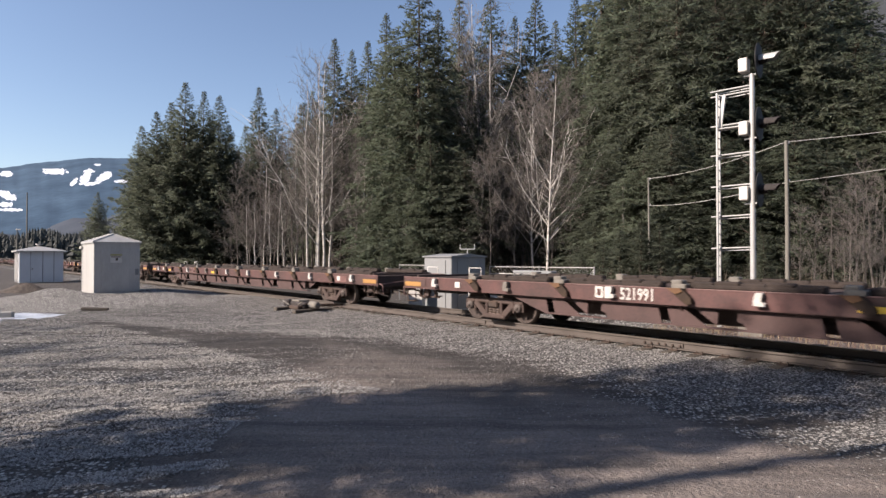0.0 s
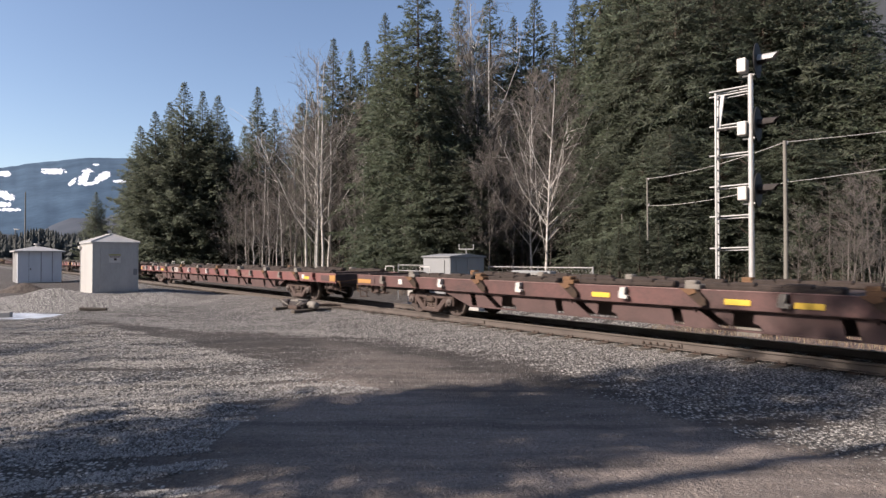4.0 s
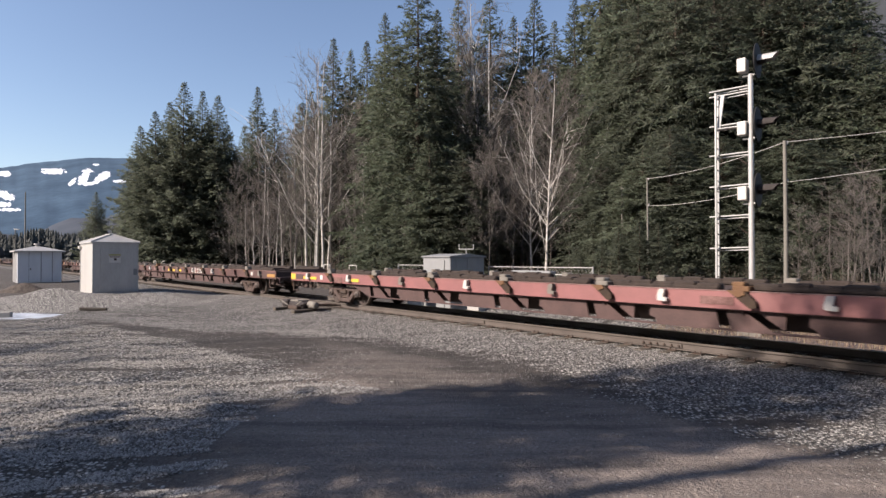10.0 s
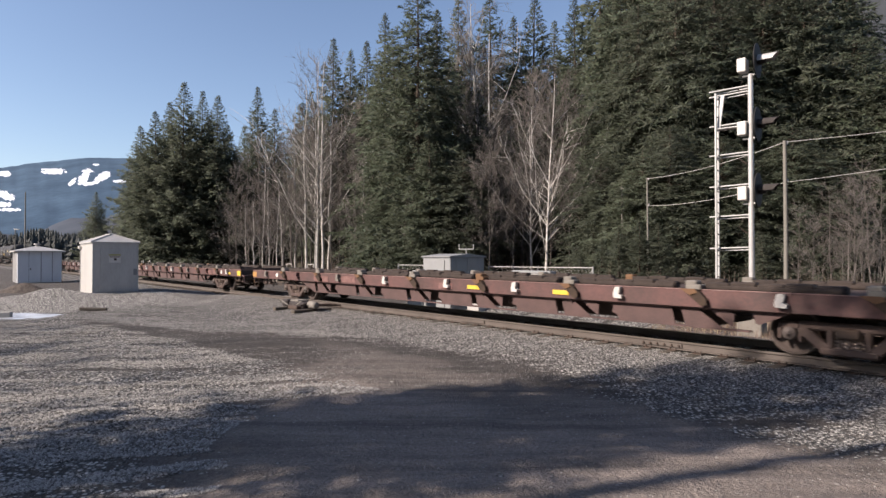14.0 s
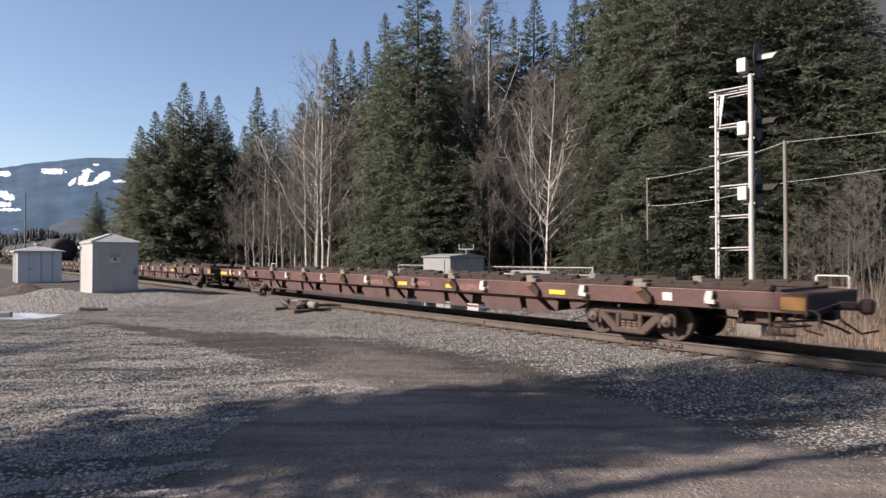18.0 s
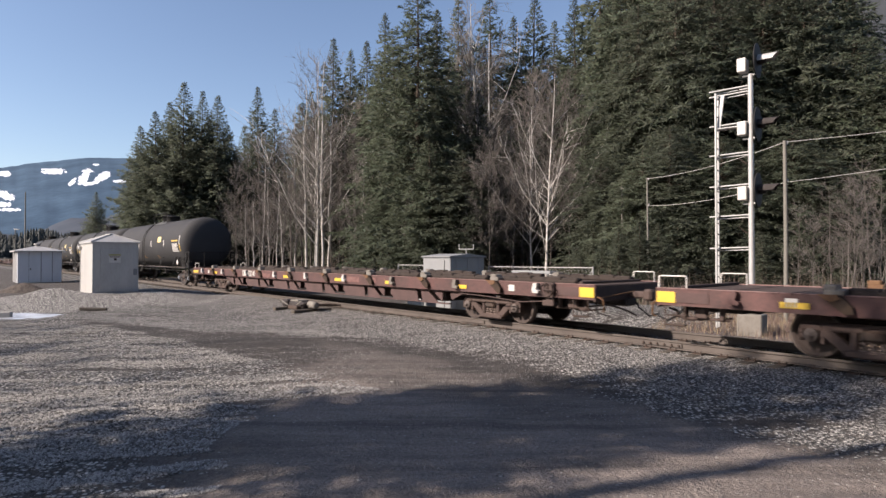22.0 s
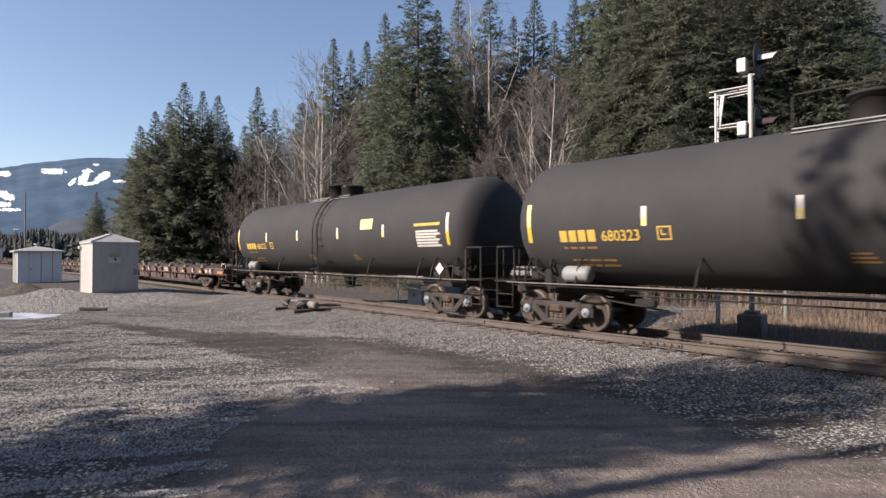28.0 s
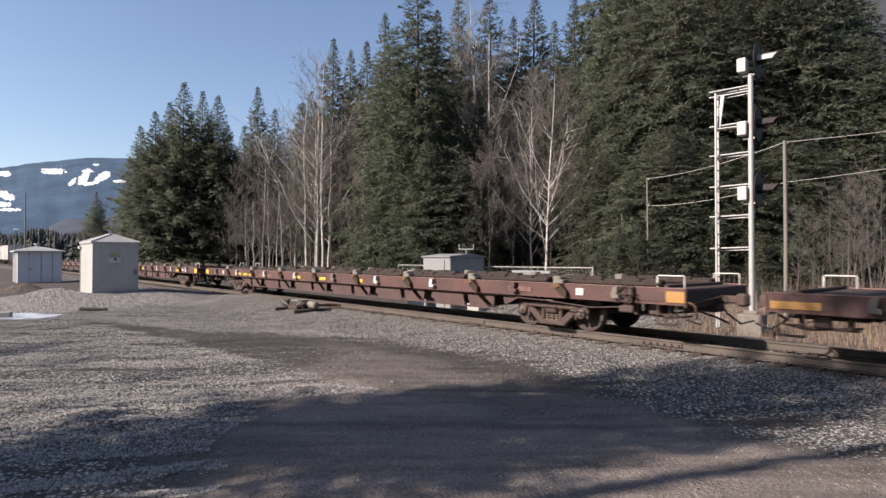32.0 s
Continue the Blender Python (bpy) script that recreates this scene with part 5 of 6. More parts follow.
def signal_mast():
    ob = thing("railway_signal", side_pose(SIGNAL, -0.25) @ pose(0, 0, 0, 0, 0, 8), "tall silver railway signal mast with three black heads and ladder", "railway signal")
    part("foundation", Shape().box(0, 0, 0.50, 0.62, 0.62, 0.62, 0.03), BLOCK, ob, "grey weathered concrete foundation")
    part("mast", Shape().tube([(0, 0, 0.8), (0, 0, 7.35)], [0.075, 0.066], 14), MAST, ob)
    part("mast_base", Shape().box(0, 0, 0.85, 0.34, 0.34, 0.10, 0.02), BLOCK, ob)
    heads = (7.68, 5.95, 4.17)
    for z in heads:
        head = part("signal_head", Shape().lathe([(0.10, 0.0), (0.10, 0.10), (-0.02, 0.13), (-0.10, 0.10), (-0.10, 0)], "x", (0.26, 0, z), 18), BLACK, ob, "black round target with hooded lamp")
        disc = Shape().slab([(0.42 * math.cos(a), z + 0.47 * math.sin(a)) for a in (2 * math.pi * k / 28 for k in range(28))], 0.16, 0.185)
        part("target", disc, BLACK, head)
        hood = Shape()
        vs, fs, n = [], [], 12
        for k in range(n + 1):
            a = math.pi * (k / n) * 1.15 - 0.235
            for x, r in ((0.19, 0.15), (0.72 - 0.16 * abs(k / n - 0.5) * 2, 0.135)):
                vs.append((x, r * math.cos(a), z + r * math.sin(a)))
        fs = [(2 * k, 2 * k + 1, 2 * k + 3, 2 * k + 2) for k in range(n)]
        k0 = len(vs)
        vs += [(x, y * 0.93, z + (zz - z) * 0.93) for x, y, zz in vs]
        fs += [tuple(i + k0 for i in f[::-1]) for f in fs]
        hood.add(vs, fs, True)
        # lower two hoods take a dark material in place of the shade on them
        part("hood", hood, MAST if z > 7 else SOOT_SHADE, head, "pale lamp hood" if z > 7 else "lamp hood coloured dark as if shaded")
        part("lens", Shape().lathe([(0.19, 0.11), (0.21, 0.09), (0.215, 0)], "x", (0, 0, z), 16), IRON, head)
        part("relay_box", Shape().box(-0.19, -0.02, z - 0.08, 0.23, 0.32, 0.38, 0.02), WHITE, ob, "white case behind the head")
        part("bracket", Shape().tube([(-0.2, 0, z - 0.36), (0.1, 0, z - 0.36)], 0.03, 6), MAST, ob)
    lx = -0.86
    for y in (-0.16, 0.06):
        part("ladder_rail", Shape().box(lx, y, 3.66, 0.05, 0.05, 6.56, 0.008), MAST, ob)
    rung = Shape().tube([(lx, -0.16, 0), (lx, 0.06, 0)], 0.014, 6).mesh("rung", IRON)
    for k in range(21):
        part("rung", rung, IRON, ob, at=pose(0, 0, 0.60 + 0.30 * k))
    for z in (7.02, 6.87, 6.03, 5.20, 4.32, 3.48, 2.59):
        part("standoff", Shape().tube([(lx - 0.2, -0.05, z), (0.0, 0, z + 0.03)], 0.024, 6), MAST, ob)
        part("standoff", Shape().tube([(lx - 0.1, 0.05, z - 0.06), (0.0, 0.02, z - 0.04)], 0.018, 6), MAST, ob)
    part("ladder_head", Shape().box(lx + 0.10, -0.05, 6.38, 0.10, 0.05, 1.0, 0.01, Matrix.Rotation(radians(7), 3, "Y")), MAST, ob)
    part("platform", Shape().box(lx + 0.28, 0.0, 5.94, 0.55, 0.3, 0.03, 0.005), MAST, ob)
    for z in (7.1, 5.2, 3.3):
        part("cable", Shape().tube([(-0.2, 0, z + 0.1), (-0.32, 0, z - 0.12), (-0.1, 0, z - 0.3)], 0.012, 5), IRON, ob)


POLES = [(11.65, 20.0, 6.12), (10.4, 29.9, 6.3), (10.2, 33.5, 6.2)]


def poles():
    tops = []
    for x, y, h in POLES:
        z = ground_height(x, y)
        ob = thing("telegraph_pole", pose(x, y, z), "thin weathered wooden line pole", "pole", "line poles")
        part("shaft", Shape().tube([(0, 0, -0.3), (0.02, 0, h * 0.5), (0, 0, h)], [0.075, 0.068, 0.058] if y < 25 else [0.05, 0.045, 0.04], 10), POLE, ob)
        part("insulator", Shape().lathe([(0, 0.03), (0.05, 0.04), (0.1, 0.025), (0.12, 0)], "z", (0.08, 0, h - 0.12), 8), PALE, ob)
        part("insulator", Shape().lathe([(0, 0.03), (0.05, 0.04), (0.1, 0.025), (0.12, 0)], "z", (0.08, 0, h - 1.42), 8), PALE, ob)
    a, b = POLES[0], POLES[1]
    for drop, far_z in ((0.05, 7.06), (1.43, 6.19)):
        za, zb = ground_height(a[0], a[1]) + a[2] - drop, ground_height(b[0], b[1]) + b[2] - drop
        for p, q, sag in (((b[0], b[1], zb), (a[0], a[1], za), 0.2), ((a[0], a[1], za), (21.5, 17.6, far_z), 0.12)):
            pts = []
            for k in range(13):
                t = k / 12
                pts.append((p[0] + (q[0] - p[0]) * t, p[1] + (q[1] - p[1]) * t, p[2] + (q[2] - p[2]) * t - sag * 4 * t * (1 - t)))
            tagged(part("line_wire", Shape().tube(pts, 0.010, 5), PALE), "sagging pale line wire between the poles", "wire", "line wires")
    for x, y, h in ((-51.2, 72.0, 10.0), (-65.5, 90.0, 6.2)):
        ob = thing("lamp_pole", pose(x, y, 0), "thin grey yard pole", "pole", "yard poles")
        part("shaft", Shape().tube([(0, 0, 0), (0, 0, h)], [0.10, 0.06], 8), POLE, ob)
        if h < 8:
            part("lamp_head", Shape().box(0.2, 0, h + 0.05, 0.7, 0.25, 0.14, 0.05), PALE, ob, "pale lamp head")


def switch_machine():
    ob = thing("switch_machine", line_pose(-19.9, -2.3, 0.12), "low dusty switch machine with rods on short timbers", "switch machine")
    for x in (-0.75, 0.75):
        part("timber", Shape().box(x, 0.1, 0.04, 0.24, 1.5, 0.14, 0.02), TIE, ob)
    part("case", Shape().box(0, 0.1, 0.22, 1.15, 0.5, 0.22, 0.05), SOOT_SHADE, ob)
    part("motor", Shape().lathe([(-0.25, 0), (-0.25, 0.13), (0.2, 0.13), (0.25, 0.08), (0.25, 0)], "x", (0.95, 0.05, 0.26), 14), BLOCK, ob)
    part("lid", Shape().box(-0.2, 0.1, 0.36, 0.6, 0.44, 0.06, 0.02), BLOCK, ob)
    part("gearbox", Shape().box(-0.85, 0.0, 0.25, 0.4, 0.4, 0.26, 0.06), SOOT_SHADE, ob)
    part("lock_rod_cover", Shape().box(0.3, -0.35, 0.16, 0.7, 0.2, 0.14, 0.03), IRON, ob)
    part("lever", Shape().tube([(0.3, -0.25, 0.25), (0.75, -0.3, 0.40)], 0.028, 6), BLOCK, ob)
    part("lever", Shape().tube([(-0.3, -0.3, 0.2), (-0.7, -0.4, 0.38)], 0.028, 6), BLOCK, ob)
    for x in (-0.3, 0.05, 0.35):
        part("rod", Shape().tube([(x, 0.3, 0.18), (x, 1.6, 0.14)], 0.028, 6), IRON, ob)


def puddle():
    x0, y0 = -15.7, 20.3
    vs, n = [(0, 0, 0)], 36
    for k in range(n):
        a = 2 * math.pi * k / n
        r = 1 + 0.6 * noise.noise((math.cos(a) * 2.5, math.sin(a) * 2.5, 0.4))
        vs.append((1.9 * r * math.cos(a), 1.5 * r * math.sin(a), 0))
    m = material("wet_ice", (0.62, 0.65, 0.70), 0.25, (0.22, 0.22, 0.23), 1.5, 7, 0.9, 0.1)
    ob = new("puddle", raw_mesh("puddle", vs, [(0, 1 + k, 1 + (k + 1) % n) for k in range(n)], m))
    ob.matrix_basis = pose(x0, y0, ground_height(x0, y0) + 0.022)
    tagged(ob, "pale melting ice puddle on the gravel", "puddle", kind="structure")
    blk = thing("concrete_block", pose(-15.2, 20.4, ground_height(-15.2, 20.4) - 0.02, 0, 0, 20), "small concrete block in the puddle", "block")
    part("block", Shape().box(0, 0, 0.12, 0.42, 0.3, 0.26, 0.03), CONCRETE, blk)


def dirt_pile():
    rng = random.Random(6)
    vs, fs, n, m = [(0, 0, 0.62)], [], 26, 6
    for j in range(1, m + 1):
        for k in range(n):
            a, t = 2 * math.pi * k / n, j / m
            w = 1 + 0.3 * noise.noise((math.cos(a) * 2, math.sin(a) * 2, 1.2))
            vs.append((1.9 * t * w * math.cos(a), 0.9 * t * w * math.sin(a), 0.62 * (1 - t) ** 1.2 + 0.10 * rng.random() * (1 - t) - 0.04 * (j == m)))
    fs = [(0, 1 + k, 1 + (k + 1) % n) for k in range(n)]
    fs += [(1 + (j - 1) * n + k, 1 + j * n + k, 1 + j * n + (k + 1) % n, 1 + (j - 1) * n + (k + 1) % n) for j in range(1, m) for k in range(n)]
    ob = new("dirt_pile", raw_mesh("dirt_pile", vs, fs, material("spoil", (0.105, 0.088, 0.076), 0.95, (0.035, 0.029, 0.026), 5, 25, 0.9, 0.6), True))
    ob.matrix_basis = pose(-24.6, 34.6, ground_height(-24.6, 34.6) - 0.02, 0, 0, 10)
    tagged(ob, "low heap of dark spoil before the shed", "dirt pile")


def loose_timber():
    x, y = -13.6, 22.9
    ob = thing("loose_timber", pose(x, y, ground_height(x, y) + 0.04, 2, 3, 12), "dark weathered timber lying on the gravel", "timber")
    part("plank", Shape().box(0, 0, 0.03, 0.95, 0.16, 0.12, 0.02), TIE, ob)


dirt_pile()
loose_timber()
tall_cabinet()
low_shed()
relay_hut()
battery_boxes()
fence()
signal_mast()
poles()
switch_machine()
puddle()


# ---- distance ----
def far_ridge():
    """The ridge with its clear-cuts under snow, distance haze painted into its blue."""
    cols, rows = 440, 170
    near, far = 1500.0, 3200.0

    def crest(b):
        z = 0.1635 + 0.004 * math.sin(b * 9) + 0.003 * noise.noise((b * 14, 0.3, 0)) + 0.0012 * noise.noise((b * 60, 0.9, 0))
        z -= 0.012 * smooth(-0.62, -0.80, b)
        z -= 0.10 * smooth(-0.45, 0.1, b)
        return z
    patches = [(-0.664, 0.1445, 0.021, 0.0050, 0), (-0.607, 0.1445, 0.010, 0.0030, 0), (-0.612, 0.1345, 0.010, 0.0105, 1.6), (-0.580, 0.1360, 0.013, 0.0070, 0.8), (-0.600, 0.1240, 0.014, 0.0030, 0.3), (-0.632, 0.1260, 0.006, 0.005, 1.2),
               (-0.545, 0.1275, 0.018, 0.0028, 0), (-0.748, 0.141, 0.012, 0.005, 0), (-0.745, 0.103, 0.016, 0.007, -0.6), (-0.75, 0.088, 0.015, 0.004, 0), (-0.74, 0.079, 0.02, 0.0025, 0), (-0.592, 0.1560, 0.006, 0.0015, 0)]
    vs, fs, mats = [], [], []
    for j in range(rows + 1):
        t = j / rows
        r = near + (far - near) * t
        for i in range(cols + 1):
            b = -1.25 + 0.45 * i / 50 if i < 50 else -0.80 + 0.36 * (i - 50) / 330 if i < 380 else -0.44 + 0.94 * (i - 380) / 60
            z = EYE + crest(b) * far * (t ** 0.9) * (1 + 0.03 * noise.noise((b * 30, t * 8, 2)) * (1 - t))
            vs.append((b * r, r, z))
    k = cols + 1
    for j in range(rows):
        for i in range(cols):
            fs.append((j * k + i, j * k + i + 1, (j + 1) * k + i + 1, (j + 1) * k + i))
            x, y, z = vs[j * k + i]
            b, e = x / y, (z - EYE) / y
            snow = False
            for pb, pe, w, h, sl in patches:
                d = ((b - pb) / w) ** 2 + ((e - pe - sl * (b - pb) * 0.5) / h) ** 2
                if d < 1 + 0.9 * noise.noise((b * 220, e * 320, 5)):
                    snow = True
            mats.append(1 if snow else 0)
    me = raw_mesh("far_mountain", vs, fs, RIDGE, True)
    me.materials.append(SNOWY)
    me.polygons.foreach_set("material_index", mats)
    tagged(new("far_mountain", me), "distant forested mountain with haze painted blue and snowy clear-cuts", "mountain", kind="structure")


def near_hill():
    """The steep hillside that shows above the forest's edge."""
    vs, fs, n, m = [], [], 60, 14
    for j in range(m + 1):
        t = j / m
        for i in range(n + 1):
            b = 0.45 + 1.3 * i / n
            r = 260 + 420 * t
            h = 330 * t * smooth(0.45, 0.72, b) * (1 + 0.12 * noise.noise((b * 9, t * 4, 1)))
            vs.append((b * r, r, h))
    k = n + 1
    fs = [(j * k + i, j * k + i + 1, (j + 1) * k + i + 1, (j + 1) * k + i) for j in range(m) for i in range(n)]
    tagged(new("hillside", raw_mesh("hillside", vs, fs, MANTLE, True)), "grey rocky wooded hillside behind the forest", "hillside", kind="structure")


def foothill():
    """The wooded foot of the ridge, with haze painted into its colour."""
    vs, fs, n, m = [], [], 90, 8
    for j in range(m + 1):
        t = j / m
        for i in range(n + 1):
            b = -1.2 + 1.0 * i / n
            r = 520 + 380 * t
            vs.append((b * r, r, 64 * math.sin(t * math.pi / 2) * (0.55 + 0.45 * smooth(-0.72, -0.6, b)) * (1 + 0.22 * noise.noise((b * 16, t, 3)) + 0.08 * noise.noise((b * 90, t * 3, 6)))))
    k = n + 1
    fs = [(j * k + i, j * k + i + 1, (j + 1) * k + i + 1, (j + 1) * k + i) for j in range(m) for i in range(n)]
    # blue-grey close to the ridge's colour, standing in for haze
    wood = material("hazy_far_wood", (0.050, 0.058, 0.075), 1.0, (0.030, 0.040, 0.056), 0.02, 0.3, 0.8, 0.0)
    tagged(new("foothill", raw_mesh("foothill", vs, fs, wood, True)), "wooded foothill below the mountain, haze painted in blue-grey", "hill", kind="structure")


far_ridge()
near_hill()
foothill()


# ---- trees ----
def conifer_meshes(seed, height, radius, needle, sparse=1.0, low=0.06, fine=1.0, shoulder=0.86, droop=0.38, lift=0.26, gaps=0.30):
    """Trunk with limbs, and a crown of single boughs, each a fan of twigs with needle sprays."""
    rng = np.random.default_rng(seed)
    wood = Shape()
    lean = rng.normal(0, 0.010, 2)
    pts = [(lean[0] * z + 0.05 * math.sin(z * 0.3), lean[1] * z, z) for z in np.linspace(-0.3, height, 10)]
    wood.tube(pts, [height * 0.0115 * (1 - 0.96 * k / 9) + 0.01 for k in range(10)], 8)
    roots, outs, tips, sizes = [], [], [], []
    count = int(400 * sparse * (1 - low) * (0.55 + 0.45 * fine))
    for i in range(count):
        f = low + (0.992 - low) * ((i + rng.random()) / count) ** 0.93
        az = i * 2.39996 + rng.normal(0, 0.5)
        lobe = 1.0 + gaps * 1.6 * (1 - 0.6 * f) * noise.noise((math.cos(az) * 1.3, math.sin(az) * 1.3, f * 11 + seed * 3.7))
        if lobe < 0.62 and rng.random() < 0.6:
            continue
        reach = radius * 1.14 * (1 - f) ** shoulder * (0.76 + 0.24 * min(1, f / 0.22)) * lobe
        L = reach * rng.uniform(0.62, 1.20) + 0.08
        thin = 1 - smooth(0.62, 1.0, f)
        rise = 0.62 * f - 0.06 + rng.normal(0, 0.13)
        out = np.array([math.cos(az), math.sin(az), 0.0])
        side = np.array([-out[1], out[0], 0.0])
        base = np.array([lean[0] * f * height, lean[1] * f * height, f * height])

        def bough(u):
            return base + out * L * u + np.array([0, 0, L * (rise * u - droop * u * u + lift * u ** 3)])
        if L > 1.6:
            wood.tube([bough(0), bough(0.5), bough(0.95)], [0.010 + 0.010 * L, 0.014, 0.004], 3, False)
        for k in range(max(5, int(3 + L * 5.6 * fine))):
            u = rng.uniform(0.12, 1.0)
            c = bough(u)
            sgn = 1 if k % 2 else -1
            reach2 = (0.30 * L * (1 - u) ** 0.75 * min(1, u * 3.2) + 0.08 + 0.16 * thin) * rng.uniform(0.6, 1.15)
            d = out * rng.uniform(0.45, 1.0) + side * sgn * rng.uniform(0.25, 1.0) + np.array([0, 0, rng.normal(-0.10 - 0.35 * droop, 0.22) + 0.4 * f])
            d = d / np.linalg.norm(d)
            m = max(3, int(2 + reach2 * 4.4 * fine))
            for v in (np.arange(m) + rng.random(m)) / m:
                roots.append(c + d * reach2 * v - np.array([0, 0, 0.16 * reach2 * v * v]))
                w = d + rng.normal(0, 0.42, 3) + np.array([0, 0, -0.25 * droop])
                tips.append(w / np.linalg.norm(w) * rng.uniform(0.26, 0.56) * (0.42 + 0.60 * thin))
                outs.append(out * 0.55 + side * sgn * 0.40 + np.array([0, 0, 0.50]) + rng.normal(0, 0.50, 3))
                sizes.append(rng.uniform(0.034, 0.070) * (0.62 + 0.42 * thin))
    for k in range(46):
        a = rng.uniform(0, 6.28)
        roots.append(np.array([lean[0] * height, lean[1] * height, height - 0.030 * k]))
        d = np.array([math.cos(a), math.sin(a), 0.75])
        tips.append(d * (0.03 + 0.0055 * k))
        outs.append(d)
        sizes.append(0.015)
    c0, d, face, size = np.array(roots), np.array(tips), np.array(outs), np.array(sizes)[:, None] / fine ** 0.6
    d = d / fine ** 0.45
    face /= np.linalg.norm(face, axis=1)[:, None]
    w = np.cross(d, rng.normal(0, 1, d.shape))
    w = w / (np.linalg.norm(w, axis=1)[:, None] + 1e-6) * size
    arr = np.stack([c0 - w, c0 + w, c0 + d], axis=1)
    # wind each spray to its facing
    geo = np.cross(arr[:, 1] - arr[:, 0], arr[:, 2] - arr[:, 0])
    flip = (geo * face).sum(1) < 0
    arr[flip] = arr[flip][:, [1, 0, 2]]
    n = len(arr)
    crown = bpy.data.meshes.new("crown")
    crown.vertices.add(3 * n)
    crown.vertices.foreach_set("co", arr.ravel())
    crown.loops.add(3 * n)
    crown.loops.foreach_set("vertex_index", np.arange(3 * n))
    crown.polygons.add(n)
    crown.polygons.foreach_set("loop_start", np.arange(0, 3 * n, 3))
    crown.update(calc_edges=True)
    crown.polygons.foreach_set("use_smooth", np.ones(n, bool))
    crown.normals_split_custom_set_from_vertices(np.repeat(face, 3, axis=0).tolist())
    crown.materials.append(needle)
    return raw_mesh("trunk", wood.v, wood.f, BARK, True), crown


def bare_meshes(seed, height, spread, bark, limbs=26, stem=0.010, forks=0):
    """A leafless tree: trunk, limbs and fine twigs."""
    rng = np.random.default_rng(seed)
    trunk, branches, twigs = Shape(), Shape(), Shape()
    wob = rng.normal(0, 0.034, (8, 2)) * height * 0.3
    lean = rng.normal(0, 0.03, 2)
    zs = np.linspace(-0.2, height, 8)

    def at(z):
        k = min(max(z, 0) / height * 7, 6.999)
        i = int(k)
        w = wob[i] * (1 - k + i) + wob[i + 1] * (k - i)
        return np.array([lean[0] * z + w[0] * min(1, z / 3) * 0.5, lean[1] * z + w[1] * min(1, z / 3) * 0.5, z])
    trunk.tube([at(z) for z in zs], [height * stem * (1 - 0.9 * k / 7) + 0.008 for k in range(8)], 7)
    # stout upright limbs that fork low
    for k in range(forks):
        z = height * (0.16 + 0.40 * k / forks)
        az = k * 2.4 + rng.normal(0, 0.3)
        side = np.array([math.cos(az), math.sin(az), 0.0])
        base, tall = at(z), (height * 0.92 - z) * rng.uniform(0.55, 0.9)
        path = [base + side * tall * 0.62 * u ** 0.8 + np.array([0, 0, tall * u]) + rng.normal(0, 0.05, 3) * tall * 0.5 * u for u in (0, 0.25, 0.5, 0.75, 1.0)]
        branches.tube(path, [height * stem * w for w in (0.40, 0.32, 0.24, 0.15, 0.05)], 5, False)
        for j in range(12):
            u = rng.uniform(0.25, 1.0)
            c = base + side * tall * 0.62 * u ** 0.8 + np.array([0, 0, tall * u])
            d = side * rng.uniform(0.1, 0.8) + rng.normal(0, 0.45, 3) + (0, 0, 0.55)
            branches.tube([c, c + d * tall * 0.11, c + d * tall * 0.22 + (0, 0, -0.1)], [0.020, 0.012, 0.005], 3, False)
    for _ in range(limbs):
        z = height * rng.uniform(0.22, 0.97)
        f = z / height
        L = spread * (1.15 - f) * rng.uniform(0.5, 1.1) + 0.3
        az = rng.uniform(0, 6.28)
        out = np.array([math.cos(az), math.sin(az), rng.uniform(0.55, 1.3)])
        base = at(z)
        bend = rng.normal(0, 0.12, 3)
        path = [base + out * L * u + bend * L * u * u for u in (0, 0.4, 0.75, 1.0)]
        (branches if L > spread * 0.42 else twigs).tube(path, [height * stem * 0.42 * (1.1 - f) + 0.006, 0.012, 0.008, 0.004], 4, False)
        for _ in range(int(5 + L * 3)):
            u = rng.uniform(0.2, 1.0)
            c = base + out * L * u + bend * L * u * u
            d = out * 0.5 + rng.normal(0, 0.55, 3) + (0, 0, 0.25)
            l2 = rng.uniform(0.35, 1.0) * (0.5 + 0.25 * L)
            e = c + d * l2
            twigs.tube([c, e], [0.013, 0.004], 3, False)
            for _ in range(3):
                v = rng.uniform(0.3, 1.0)
                c2 = c + (e - c) * v
                e2 = c2 + (d * 0.4 + rng.normal(0, 0.5, 3)) * l2 * 0.55
                twigs.tube([c2, e2], [0.008, 0.003], 3, False)
    return raw_mesh("trunk", trunk.v, trunk.f, bark, True), raw_mesh("branchwork", branches.v, branches.f, bark, True), raw_mesh("twigs", twigs.v, twigs.f, TWIG, True)


FIRS = [conifer_meshes(20 + k, 22.0, r, mat, sp, lo, 1.0, sh, dr, li, ga) for k, (r, mat, sp, lo, sh, dr, li, ga) in enumerate(
    ((5.2, NEEDLE, 1.0, 0.02, 0.86, 0.50, 0.26, 0.46), (4.3, NEEDLE_B, 1.0, 0.04, 0.94, 0.26, 0.26, 0.28), (5.6, NEEDLE, 1.0, 0.02, 0.70, 0.62, 0.20, 0.46),
     (4.1, NEEDLE_B, 0.9, 0.06, 0.92, 0.24, 0.22, 0.34), (4.8, NEEDLE, 0.85, 0.10, 0.86, 0.42, 0.24, 0.46), (5.3, NEEDLE_B, 1.15, 0.01, 0.95, 0.24, 0.26, 0.30)))]
